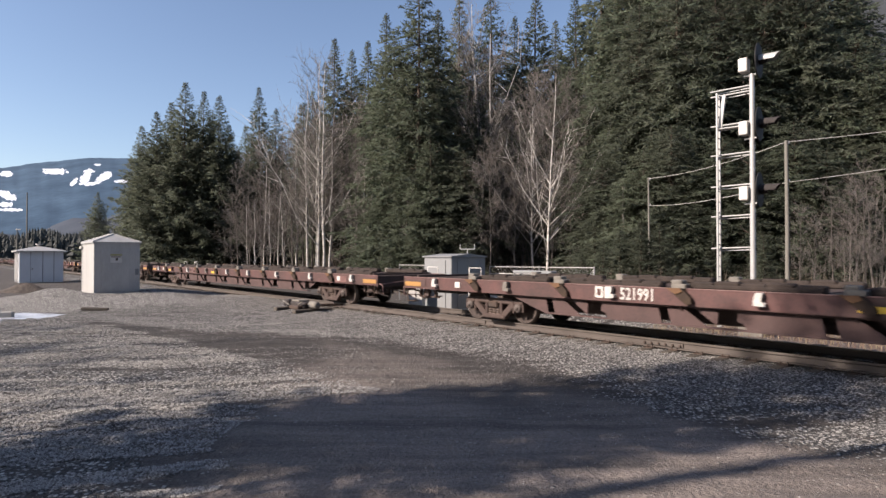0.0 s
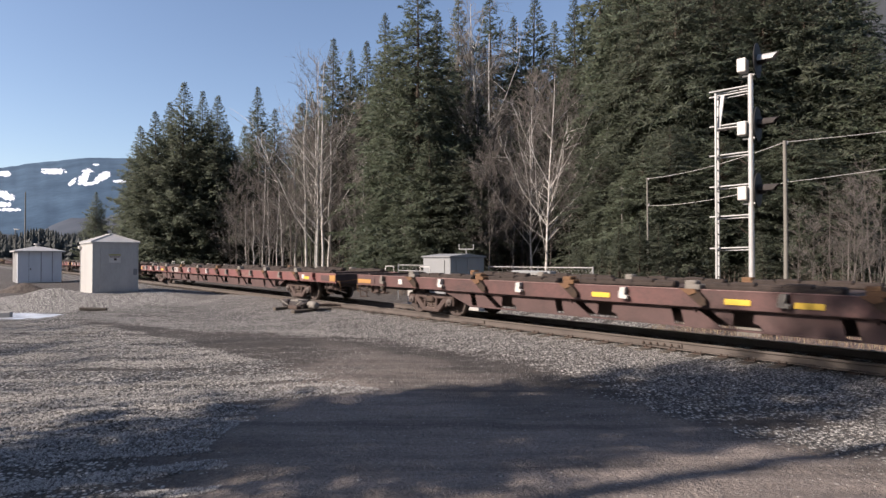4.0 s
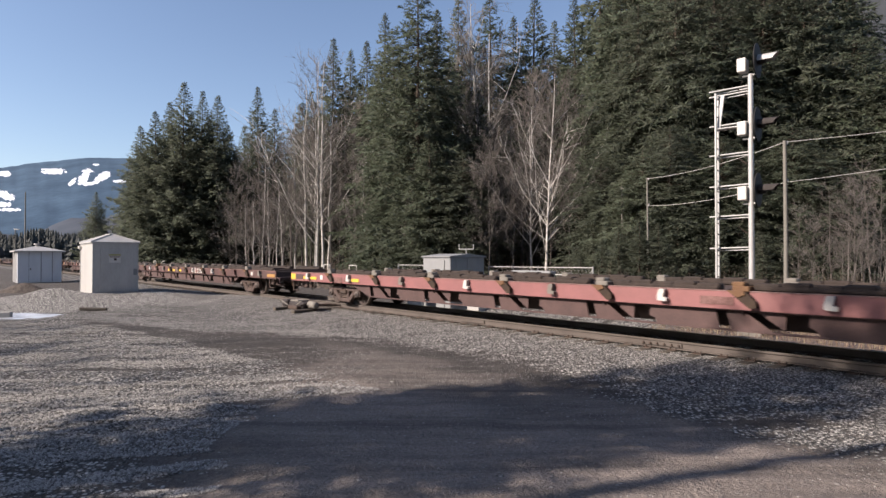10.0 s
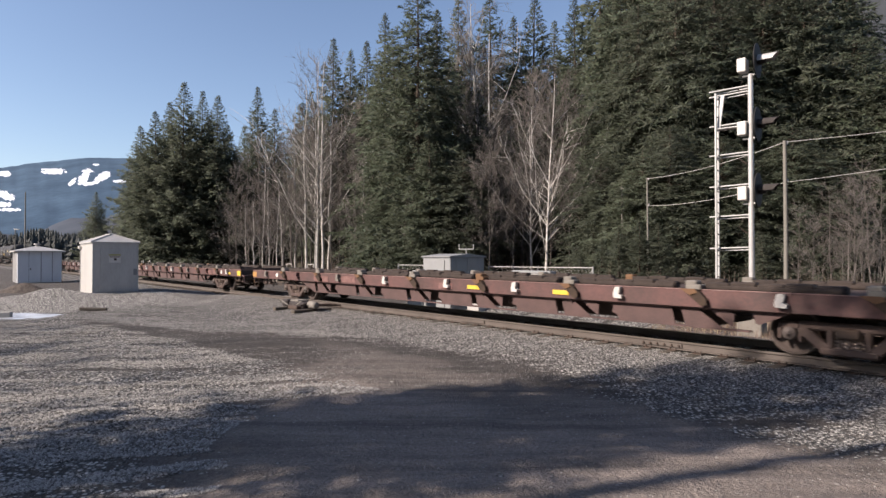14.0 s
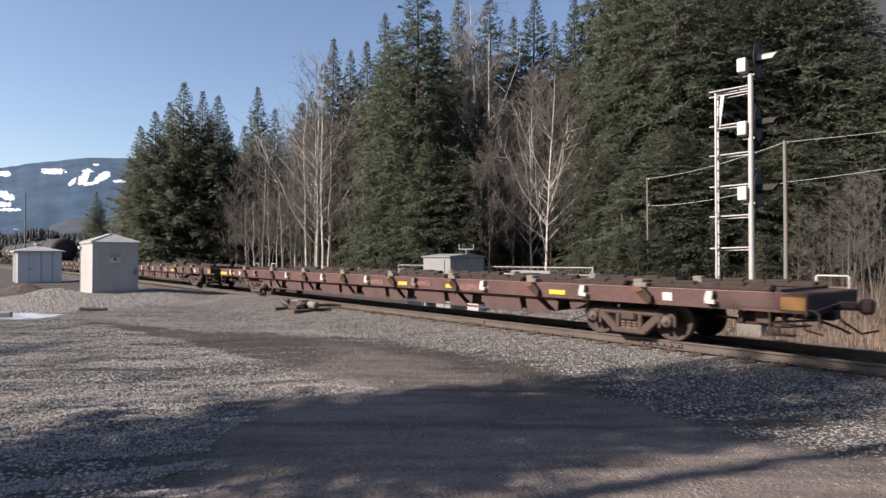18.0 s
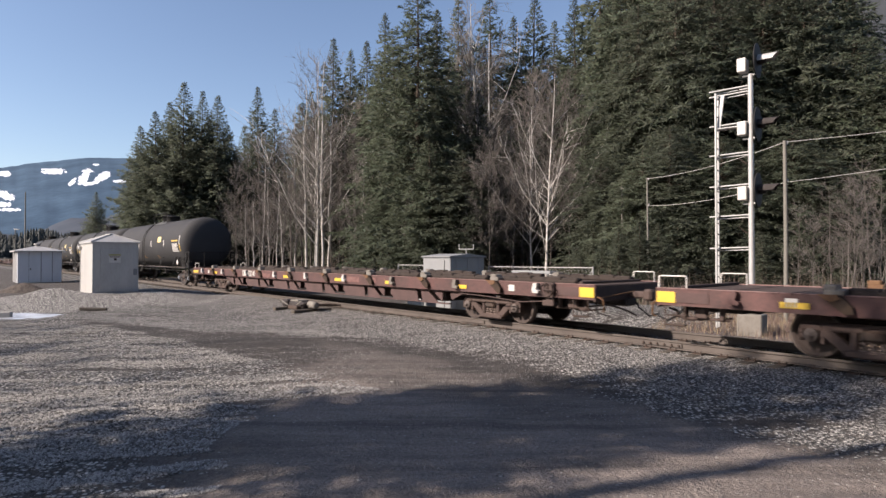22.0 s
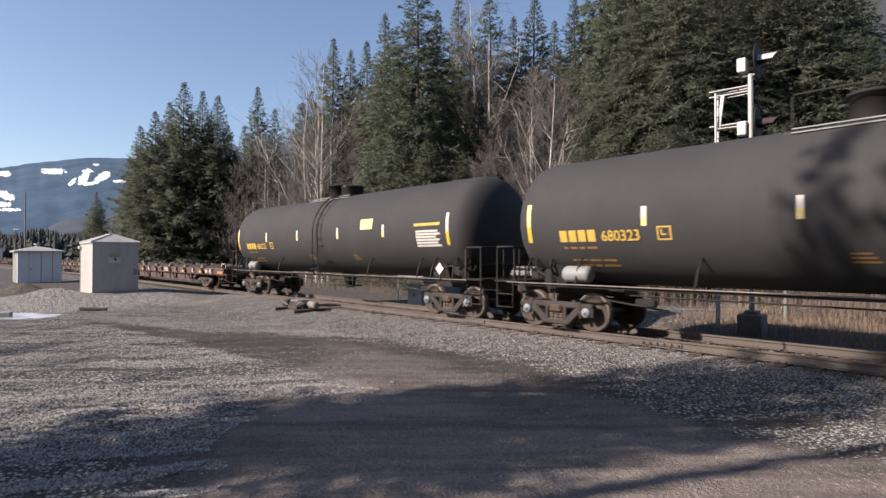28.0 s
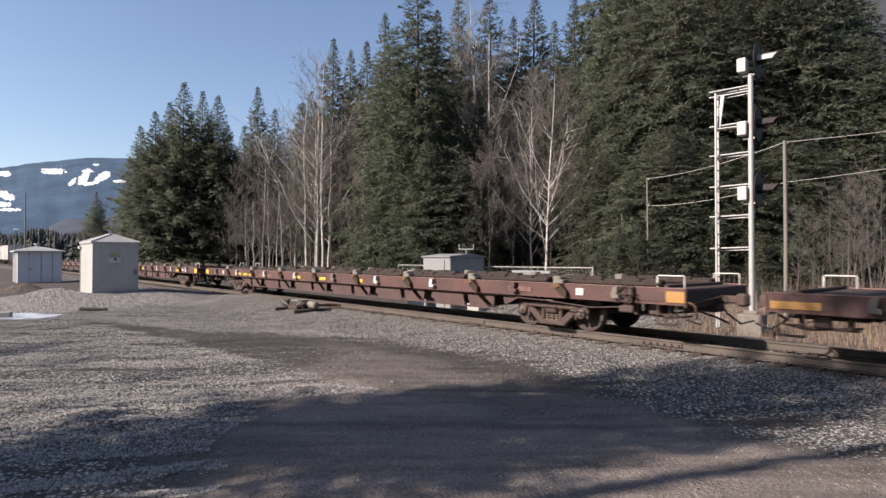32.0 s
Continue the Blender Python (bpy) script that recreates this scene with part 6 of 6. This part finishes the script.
# round-topped cedars with hanging boughs
CEDARS = [conifer_meshes(30 + k, 22.0, r, mat, 1.15, 0.01, 1.0, 0.50, 0.72, 0.22, 0.42) for k, (r, mat) in enumerate(((5.8, NEEDLE), (5.0, NEEDLE_B), (6.2, NEEDLE)))]
SHADE_FIRS = [conifer_meshes(60, 22.0, 4.0, NEEDLE, 1.20, 0.46, 0.6, 0.7, 0.4, 0.24, 0.8), conifer_meshes(61, 22.0, 4.4, NEEDLE, 1.15, 0.62, 0.6, 0.7, 0.4, 0.24, 0.8)]
SKY_BLOCK_FIRS = [conifer_meshes(65 + k, 22.0, 4.6, NEEDLE_B, 1.0, 0.03, 0.30) for k in range(2)]
BACK_FIRS = [conifer_meshes(40 + k, 22.0, r, NEEDLE_B, 1.0, 0.02, 0.45) for k, r in enumerate((4.4, 3.8, 5.0))]
BIRCHES = [bare_meshes(50 + k, 16.0, 2.6, BIRCH, 24, 0.0068) for k in range(4)]
WIDE_BIRCHES = [bare_meshes(91 + k, 16.0, 4.6, BIRCH, 38, 0.0064, 6) for k in range(2)]
ALDERS = [bare_meshes(70 + k, 12.0, 2.8, ALDER, 30, 0.005) for k in range(4)]


def plant(name, meshes, names, x, y, h, base_h, wide, turn, label, category, group):
    k = h / base_h
    z = ground_height(x, y) - 0.05
    ob = thing(name, pose(x, y, z, 0, 0, turn) @ Matrix.Diagonal((k * wide, k * wide, k, 1)), label, category, group)
    for me, nm in zip(meshes, names):
        piece = part(nm, me, None, ob)
        if nm == "branchwork":
            tagged(piece, kind="stuff")
    return ob


def grow(rows, kind, rng):
    """rows: (bearing, distance, height above the eye / distance, variant)."""
    for b, d, up, v in rows:
        x, y = b * d, d
        if kind == "back":
            plant("conifer", BACK_FIRS[v % 3], ("trunk", "crown"), x, y, up * d + 2.35, 22.0, 1.15, rng.uniform(0, 360), "dark conifer deeper in the forest", "tree", "conifers")
        elif kind == "fir":
            h = up * d + 2.35
            plant("conifer", FIRS[v] if h > 9 else BACK_FIRS[v % 3], ("trunk", "crown"), x, y, h, 22.0, (22.0 / max(h, 14)) ** 0.35, rng.uniform(0, 360), "tall dark green conifer at the forest edge", "tree", "conifers")
        elif kind == "cedar":
            h = up * d + 2.35
            plant("cedar", CEDARS[v % 3] if h > 7 else BACK_FIRS[v % 3], ("trunk", "crown"), x, y, h, 22.0, (22.0 / max(h, 8)) ** 0.42, rng.uniform(0, 360), "dense dark green cedar with hanging boughs", "tree", "cedars")
        elif kind == "birch":
            plant("birch", BIRCHES[v], ("trunk", "branchwork", "crown"), x, y, up * d + 2.35, 16.0, 1.0, rng.uniform(0, 360), "leafless white-barked birch tree at the forest edge", "tree", "birches")
        elif kind == "wide birch":
            plant("birch", WIDE_BIRCHES[v], ("trunk", "branchwork", "crown"), x, y, up * d + 2.35, 16.0, 1.0, rng.uniform(0, 360), "spreading white-limbed leafless birch at the forest edge", "tree", "birches")
        else:
            plant("alder", ALDERS[v], ("trunk", "branchwork", "crown"), x, y, up * d + 2.35, 12.0, 1.0, rng.uniform(0, 360), "leafless brown-twigged alder tree at the forest edge", "tree", "alders")


def forest():
    rng = random.Random(9)
    # far clump beside the line, mostly in bluer needles to suggest haze
    grow([(-0.515, 72, 0.225, 5), (-0.490, 70, 0.250, 5), (-0.443, 70, 0.300, 5), (-0.415, 73, 0.285, 1), (-0.385, 71, 0.276, 5), (-0.465, 78, 0.265, 5), (-0.368, 74, 0.225, 5), (-0.430, 76, 0.25, 1), (-0.40, 77, 0.24, 5),
          (-0.317, 82, 0.286, 1), (-0.288, 80, 0.250, 3), (-0.335, 86, 0.22, 1), (-0.590, 128, 0.110, 5), (-0.50, 84, 0.19, 2)], "fir", rng)
    # the middle of the edge
    grow([(-0.192, 64, 0.370, 1), (-0.158, 66, 0.350, 3), (-0.125, 64, 0.365, 1), (-0.100, 62, 0.412, 3), (-0.045, 46, 0.480, 0), (-0.078, 52, 0.385, 2), (-0.012, 55, 0.415, 1),
          (0.025, 60, 0.440, 3), (0.085, 60, 0.450, 4), (0.150, 62, 0.445, 1), (0.120, 64, 0.40, 3), (0.228, 60, 0.43, 4), (0.185, 66, 0.39, 1), (-0.225, 72, 0.28, 3),
          (-0.02, 42, 0.22, 4), (0.06, 48, 0.27, 5), (0.20, 50, 0.30, 2)], "fir", rng)
    # the dense cedar stand
    grow([(0.285, 52, 0.430, 4), (0.68, 48, 0.47, 2)], "fir", rng)
    grow([(0.305, 46, 0.50, 0), (0.335, 40, 0.42, 1), (0.365, 44, 0.56, 2), (0.40, 38, 0.47, 1), (0.43, 42, 0.60, 0), (0.47, 37, 0.44, 2), (0.50, 44, 0.60, 1), (0.545, 38, 0.50, 0), (0.58, 42, 0.58, 2),
          (0.62, 37, 0.46, 1), (0.655, 41, 0.50, 0), (0.70, 36, 0.36, 2), (0.745, 34, 0.29, 1), (0.80, 34, 0.34, 0), (0.86, 36, 0.36, 2),
          (0.27, 38, 0.17, 1), (0.305, 35, 0.13, 0), (0.34, 34, 0.18, 2), (0.385, 33, 0.22, 1), (0.43, 32, 0.15, 0), (0.475, 32, 0.20, 2), (0.52, 31, 0.17, 1), (0.56, 31, 0.10, 0), (0.60, 31, 0.22, 2), (0.65, 30, 0.17, 1), (0.70, 30, 0.14, 0),
          (0.255, 36, 0.055, 2), (0.285, 33, 0.035, 1), (0.32, 33, 0.06, 0), (0.36, 32, 0.05, 2), (0.545, 27, 0.035, 1), (0.40, 31, 0.06, 0), (0.455, 30, 0.05, 1), (0.335, 28, 0.062, 0), (0.300, 28.5, 0.050, 1), (0.365, 28, 0.058, 2), (0.27, 29.5, 0.03, 2), (0.235, 31, 0.01, 0)], "cedar", rng)
    # low boughs under the big spruces
    grow([(-0.105, 47, 0.11, 2), (-0.03, 44, 0.17, 0), (0.012, 45, 0.14, 2), (0.055, 46, 0.13, 5), (-0.065, 45, 0.07, 0), (0.000, 42, 0.13, 1), (0.034, 42, 0.18, 1), (0.19, 49, 0.12, 2), (0.235, 44, 0.13, 5), (0.10, 52, 0.20, 2), (0.15, 54, 0.22, 0)], "cedar", rng)
    # second and third rows close the gaps
    back = []
    for k in range(40):
        b = -0.5 + 1.45 * k / 39 + rng.uniform(-0.015, 0.015)
        d = rng.uniform(72, 95) - 22 * smooth(0.2, 0.7, b)
        lim = 0.20 if b < -0.28 else 0.26 if b < -0.1 else 0.33 if b < 0.25 else 0.58 if b < 0.64 else 0.33
        back.append((b, d, lim * rng.uniform(0.75, 1.0), rng.randrange(6)))
    grow(back, "back", rng)
    grow([(-0.335, 56, 0.09, 0), (-0.322, 54, 0.10, 1), (-0.308, 57, 0.16, 2), (-0.295, 55, 0.13, 3), (-0.282, 56, 0.15, 0), (-0.272, 54, 0.11, 1), (-0.232, 54, 0.30, 2), (-0.218, 55, 0.27, 3),
          (-0.205, 52, 0.33, 0), (-0.195, 53, 0.25, 1), (-0.25, 60, 0.26, 3), (0.082, 52, 0.37, 0), (-0.135, 50, 0.16, 1)], "birch", rng)
    grow([(0.174, 39.5, 0.305, 0), (0.150, 42, 0.25, 1), (-0.215, 53, 0.34, 1), (0.075, 56, 0.42, 0)], "wide birch", rng)
    grow([(-0.35, 58, 0.15, 0), (-0.31, 60, 0.20, 1), (-0.27, 58, 0.21, 2), (-0.24, 57, 0.23, 3), (-0.21, 58, 0.22, 0), (-0.17, 56, 0.22, 1), (-0.15, 55, 0.20, 2), (0.10, 46, 0.22, 3),
          (0.13, 45, 0.25, 0), (0.16, 47, 0.30, 1), (0.19, 45, 0.28, 2), (0.22, 46, 0.24, 3), (0.05, 55, 0.34, 0), (0.03, 56, 0.38, 2), (-0.36, 62, 0.08, 3), (-0.18, 52, 0.10, 3),
          (-0.33, 57, 0.17, 1), (-0.29, 59, 0.19, 3), (-0.255, 56, 0.20, 0), (-0.225, 60, 0.26, 1), (-0.19, 55, 0.19, 2), (-0.30, 55, 0.11, 2), (-0.26, 54, 0.13, 1), (-0.16, 58, 0.27, 0),
          (0.115, 48, 0.26, 2), (0.145, 50, 0.30, 3), (0.175, 48, 0.26, 0), (0.205, 49, 0.29, 1), (0.235, 47, 0.2, 2), (0.07, 50, 0.24, 1), (-0.06, 43, 0.10, 3), (0.01, 44, 0.12, 2),
          (0.058, 40.5, 0.17, 3), (0.07, 41, 0.15, 3), (0.09, 42, 0.20, 2), (0.078, 40, 0.19, 0), (0.12, 41, 0.16, 1), (0.15, 42, 0.18, 0), (0.18, 41, 0.13, 3), (0.215, 41, 0.15, 2), (-0.15, 48, 0.16, 3), (0.06, 47, 0.30, 2),
          (0.60, 27, 0.08, 0), (0.66, 26, 0.11, 1), (0.70, 25, 0.12, 2), (0.73, 27, 0.14, 3), (0.685, 24.5, 0.09, 0), (0.715, 26, 0.10, 1), (0.745, 25.5, 0.12, 2), (0.63, 26.5, 0.06, 3)], "alder", rng)


forest()


# trees beyond the camera, whose shade lies across the yard
def shade_trees():
    rng = random.Random(3)
    way = Vector((-SUN_DIR.y, SUN_DIR.x, 0))
    for back, across, h, v, wide in ((-14.0, 6.9, 19.5, 0, 0.62), (-13.3, 6.8, 15.0, 0, 0.72), (-14.0, 7.2, 9.0, 0, 0.9), (-15.9, 6.8, 8.5, 0, 0.75), (-15.0, 8.3, 16.0, 1, 0.65), (-14.2, 7.5, 15.5, 0, 0.65), (-12.6, 5.8, 14.5, 1, 0.62),
                                     (-10.0, 5.3, 10.0, 1, 0.6), (-14.5, 4.58, 22.5, 1, 0.9)):
        p = SUN_DIR * back + way * across
        plant("conifer", SHADE_FIRS[v], ("trunk", "crown"), p.x, p.y, h, 22.0, wide, rng.uniform(0, 360), "high-crowned conifer at the near side of the yard", "tree", "conifers")
    # unseen row added behind the camera, to cut sky light and deepen shade
    for k in range(30):
        x = -34 + 2.6 * k + rng.uniform(-1, 1)
        y = -11.5 - rng.uniform(0, 6) + 0.30 * min(0.0, x)
        plant("conifer", SKY_BLOCK_FIRS[k % 2], ("trunk", "crown"), x, y, rng.uniform(17, 24), 22.0, 1.2, rng.uniform(0, 360), "unseen conifer added behind the yard to block sky light", "tree", "conifers")
    for back, across, h, v in ((-13.0, 8.7, 11.0, 0), (-13.8, 9.7, 10.5, 2), (-12.5, 10.9, 9.5, 3)):
        p = SUN_DIR * back + way * across
        plant("birch", BIRCHES[v], ("trunk", "branchwork", "crown"), p.x, p.y, h, 16.0, 0.9, rng.uniform(0, 360), "leafless birch at the near side of the yard", "tree", "birches")
    for x, y, h, v in ((-30.0, 3.3, 17.0, 0), (-29.0, 4.9, 15.0, 1), (-32.0, 5.6, 18.0, 2), (-28.0, 2.2, 16.0, 3), (-33.0, 7.4, 17.0, 1), (-27.0, 6.4, 13.0, 0), (-35.0, 9.0, 18.0, 3), (-26.0, 1.2, 15.0, 2)):
        plant("birch", BIRCHES[v], ("trunk", "branchwork", "crown"), x, y, h, 16.0, 1.2, rng.uniform(0, 360), "leafless birch at the near side of the yard", "tree", "birches")


shade_trees()


# ---- undergrowth, far woods, loose stone ----
def stems(name, count, pick, h0, h1, r, mat, label, seed):
    rng = random.Random(seed)
    vs, fs = [], []
    for _ in range(count):
        x, y = pick(rng)
        z = ground_height(x, y) - 0.03
        h = rng.uniform(h0, h1)
        dx, dy = rng.gauss(0, 0.14) * h, rng.gauss(0, 0.14) * h
        k = len(vs)
        a = rng.uniform(0, 6.28)
        for j in range(3):
            c, s = r * math.cos(a + 2.094 * j), r * math.sin(a + 2.094 * j)
            vs.append((x + c, y + s, z))
        vs.append((x + dx, y + dy, z + h))
        fs += [(k + j, k + (j + 1) % 3, k + 3) for j in range(3)]
    ob = new(name, raw_mesh(name, vs, fs, mat))
    return tagged(ob, label, "undergrowth", kind="stuff")


def along(s0, s1, q0, q1):
    def pick(rng):
        p = on_line(rng.uniform(s0, s1), rng.uniform(q0, q1))
        return p.x, p.y
    return pick


stems("dry_grass", 16000, along(-9.6, 6, 3.8, 12), 0.06, 0.34, 0.008, GRASS, "dry tan grass along the far side of the track", 1)
stems("dry_grass", 6000, along(-70, -8.5, 9.0, 15), 0.06, 0.26, 0.007, GRASS, "dry tan grass at the forest edge", 11)
stems("brush", 3000, along(-8.5, 4, 10.2, 17), 0.3, 1.5, 0.008, STRAW, "tangled tan leafless brush", 2)
stems("brush", 130, along(-7.5, 4, 10.5, 17), 1.5, 3.6, 0.011, TWIG, "thin pale leafless saplings beside the line", 12)
stems("brush", 9000, along(-85, -8, 9, 24), 0.5, 2.0, 0.010, SCRUB, "low grey-brown leafless scrub at the forest edge", 4)
stems("brush", 2500, along(-60, -28, 16, 26), 1.5, 4.5, 0.012, SCRUB, "tall grey-brown leafless scrub among the birches", 7)


def far_woods():
    rng = random.Random(8)
    vs, fs = [], []
    for _ in range(3000):
        b = rng.uniform(-1.0, -0.35)
        d = rng.uniform(230, 430)
        x, y, h = b * d, d, (0.040 + 0.014 * noise.noise((b * 20, 0.2, 0.7))) * d * rng.uniform(0.35, 1.15) + 2.0
        n = 5
        for t in range(6):
            z0, z1 = h * (0.08 + 0.15 * t), h * (0.30 + 0.14 * t)
            r = h * 0.27 * (1 - t / 6.3)
            k = len(vs)
            for j in range(n):
                a = 2 * math.pi * j / n + rng.uniform(-0.3, 0.3)
                rr = r * rng.uniform(0.4, 1.35)
                vs.append((x + rr * math.cos(a), y + rr * math.sin(a), z0 + rng.uniform(-0.3, 0.3)))
            vs.append((x, y, min(z1, h)))
            fs += [(k + j, k + (j + 1) % n, k + n) for j in range(n)]
    tagged(new("far_woods", raw_mesh("far_woods", vs, fs, FARWOOD)), "dark far conifer woods across the yard", "woods", kind="stuff")


far_woods()


def stones(name, count, pick, r0, r1, seed, label, mat):
    """Loose crushed stone: small uneven eight-sided lumps."""
    rng = np.random.default_rng(seed)
    oct_v = np.array([(1, 0, 0), (-1, 0, 0), (0, 1, 0), (0, -1, 0), (0, 0, 1), (0, 0, -1)], float)
    oct_f = np.array([(0, 2, 4), (2, 1, 4), (1, 3, 4), (3, 0, 4)])
    prng = random.Random(seed)
    vs = np.empty((count, 6, 3))
    for k in range(count):
        x, y = pick(prng)
        r = rng.uniform(r0, r1)
        v = oct_v * rng.uniform(0.6, 1.25, (6, 1)) * (r, r * rng.uniform(0.6, 1), r * 0.75)
        a = rng.uniform(0, 6.28)
        c, s = math.cos(a), math.sin(a)
        v = v @ np.array([[c, s, 0], [-s, c, 0], [0, 0, 1]]) @ np.array([[1, 0, 0.3], [0, 1, -0.2], [-0.3, 0.2, 1]])
        vs[k] = v + (x, y, ground_height(x, y) + r * 0.12)
    n = count
    me = bpy.data.meshes.new(name)
    me.vertices.add(6 * n)
    me.vertices.foreach_set("co", vs.ravel())
    fs = (oct_f[None] + (6 * np.arange(n))[:, None, None]).reshape(-1, 3)
    me.loops.add(len(fs) * 3)
    me.loops.foreach_set("vertex_index", fs.ravel())
    me.polygons.add(len(fs))
    me.polygons.foreach_set("loop_start", np.arange(0, len(fs) * 3, 3))
    me.update(calc_edges=True)
    me.materials.append(mat)
    tagged(new(name, me), label, "gravel", kind="stuff")


def streaky(x, y):
    """Where the stones lie thick and where wheels have pushed them aside, in long bands."""
    c, k = math.cos(radians(17)), math.sin(radians(17))
    a, w = x * c + y * k, y * c - x * k
    return noise.noise((a * 0.16, w * 2.4, 4.4)) + 0.6 * noise.noise((a * 0.5, w * 0.9, 8.1))


def gravel_pick(rng):
    while True:
        d = 5.2 + 14 * rng.random() ** 1.25
        x = d * rng.uniform(-0.80, 0.12)
        s, q = line_coords(x, d)
        edge = -2.3 + 1.3 * smooth(7.9, 9.6, d) - 0.8 * smooth(10.5, 13, d) + 0.9 * noise.noise((x * 0.6, d * 0.6, 1))
        lane = abs(0.83 * (0.68 * x + d - 11.4)) / (0.6 + 1.7 * smooth(-10, 1, x))
        if q < -4.0 and x < edge and streaky(x, d) > -0.16 and (lane > 1.0 or x < -10 or rng.random() < 0.04):
            return x, d


def scatter_pick(rng):
    """Single stones on the driven dirt, thicker towards the track's foot."""
    while True:
        d = 4.9 + 7 * rng.random()
        x = d * rng.uniform(-0.7, 0.82)
        s, q = line_coords(x, d)
        if q < -3.6 and rng.random() < 0.03 + 0.75 * smooth(3.6, 5.6, x) * smooth(-0.35, 0.15, streaky(x, d)) + 0.30 * smooth(-2.5, -5.0, x):
            return x, d


stones("loose_gravel", 60000, gravel_pick, 0.008, 0.023, 1, "loose pale grey gravel on the yard", STONES)
stones("loose_gravel", 14000, scatter_pick, 0.003, 0.0115, 4, "scattered pale stones on the driven dirt", STONES)


def lane_pick(rng):
    while True:
        x, y = rng.uniform(-8, 4.5), rng.uniform(7.5, 18)
        if abs(0.83 * (0.68 * x + y - 11.4)) < 0.6 + 1.8 * smooth(-10, 1, x) and streaky(x, y) > -0.1:
            return x, y


stones("loose_gravel", 6500, lane_pick, 0.005, 0.015, 9, "small stones trodden into the dirt lane", BALLAST)
stones("ballast", 46000, along(-34, 3, -3.9, -0.95), 0.010, 0.025, 2, "crushed grey ballast on the track shoulder", BALLAST)
stones("ballast", 9000, along(-45, 3, -0.62, 0.62), 0.018, 0.04, 3, "crushed grey ballast between the rails", BALLAST)
stones("ballast", 9000, along(-40, 4, 0.95, 3.4), 0.018, 0.045, 6, "crushed grey ballast beyond the track", BALLAST)


# ---- what moves ----
def motions():
    for car, s in TRAIN:
        walk(car, [(2.0 * k, line_pose(run(2.0 * k) + s, 0, RAIL)) for k in range(17)])
    # wheels roll on the rails; alike axles share their keys
    for (kind, x), wheels in WHEELSETS.items():
        r = TRUCK_KIT[kind][1]
        first = wheels[0]
        walk(first, [(k / FPS, pose(x, 0, r, 0, math.degrees(run(k / FPS) / r), 0)) for k in range(32 * FPS + 1)])
        for other in wheels[1:]:
            other.rotation_mode = "QUATERNION"
            keys = other.animation_data_create()
            keys.action = first.animation_data.action
            keys.action_slot = first.animation_data.action_slot


motions()
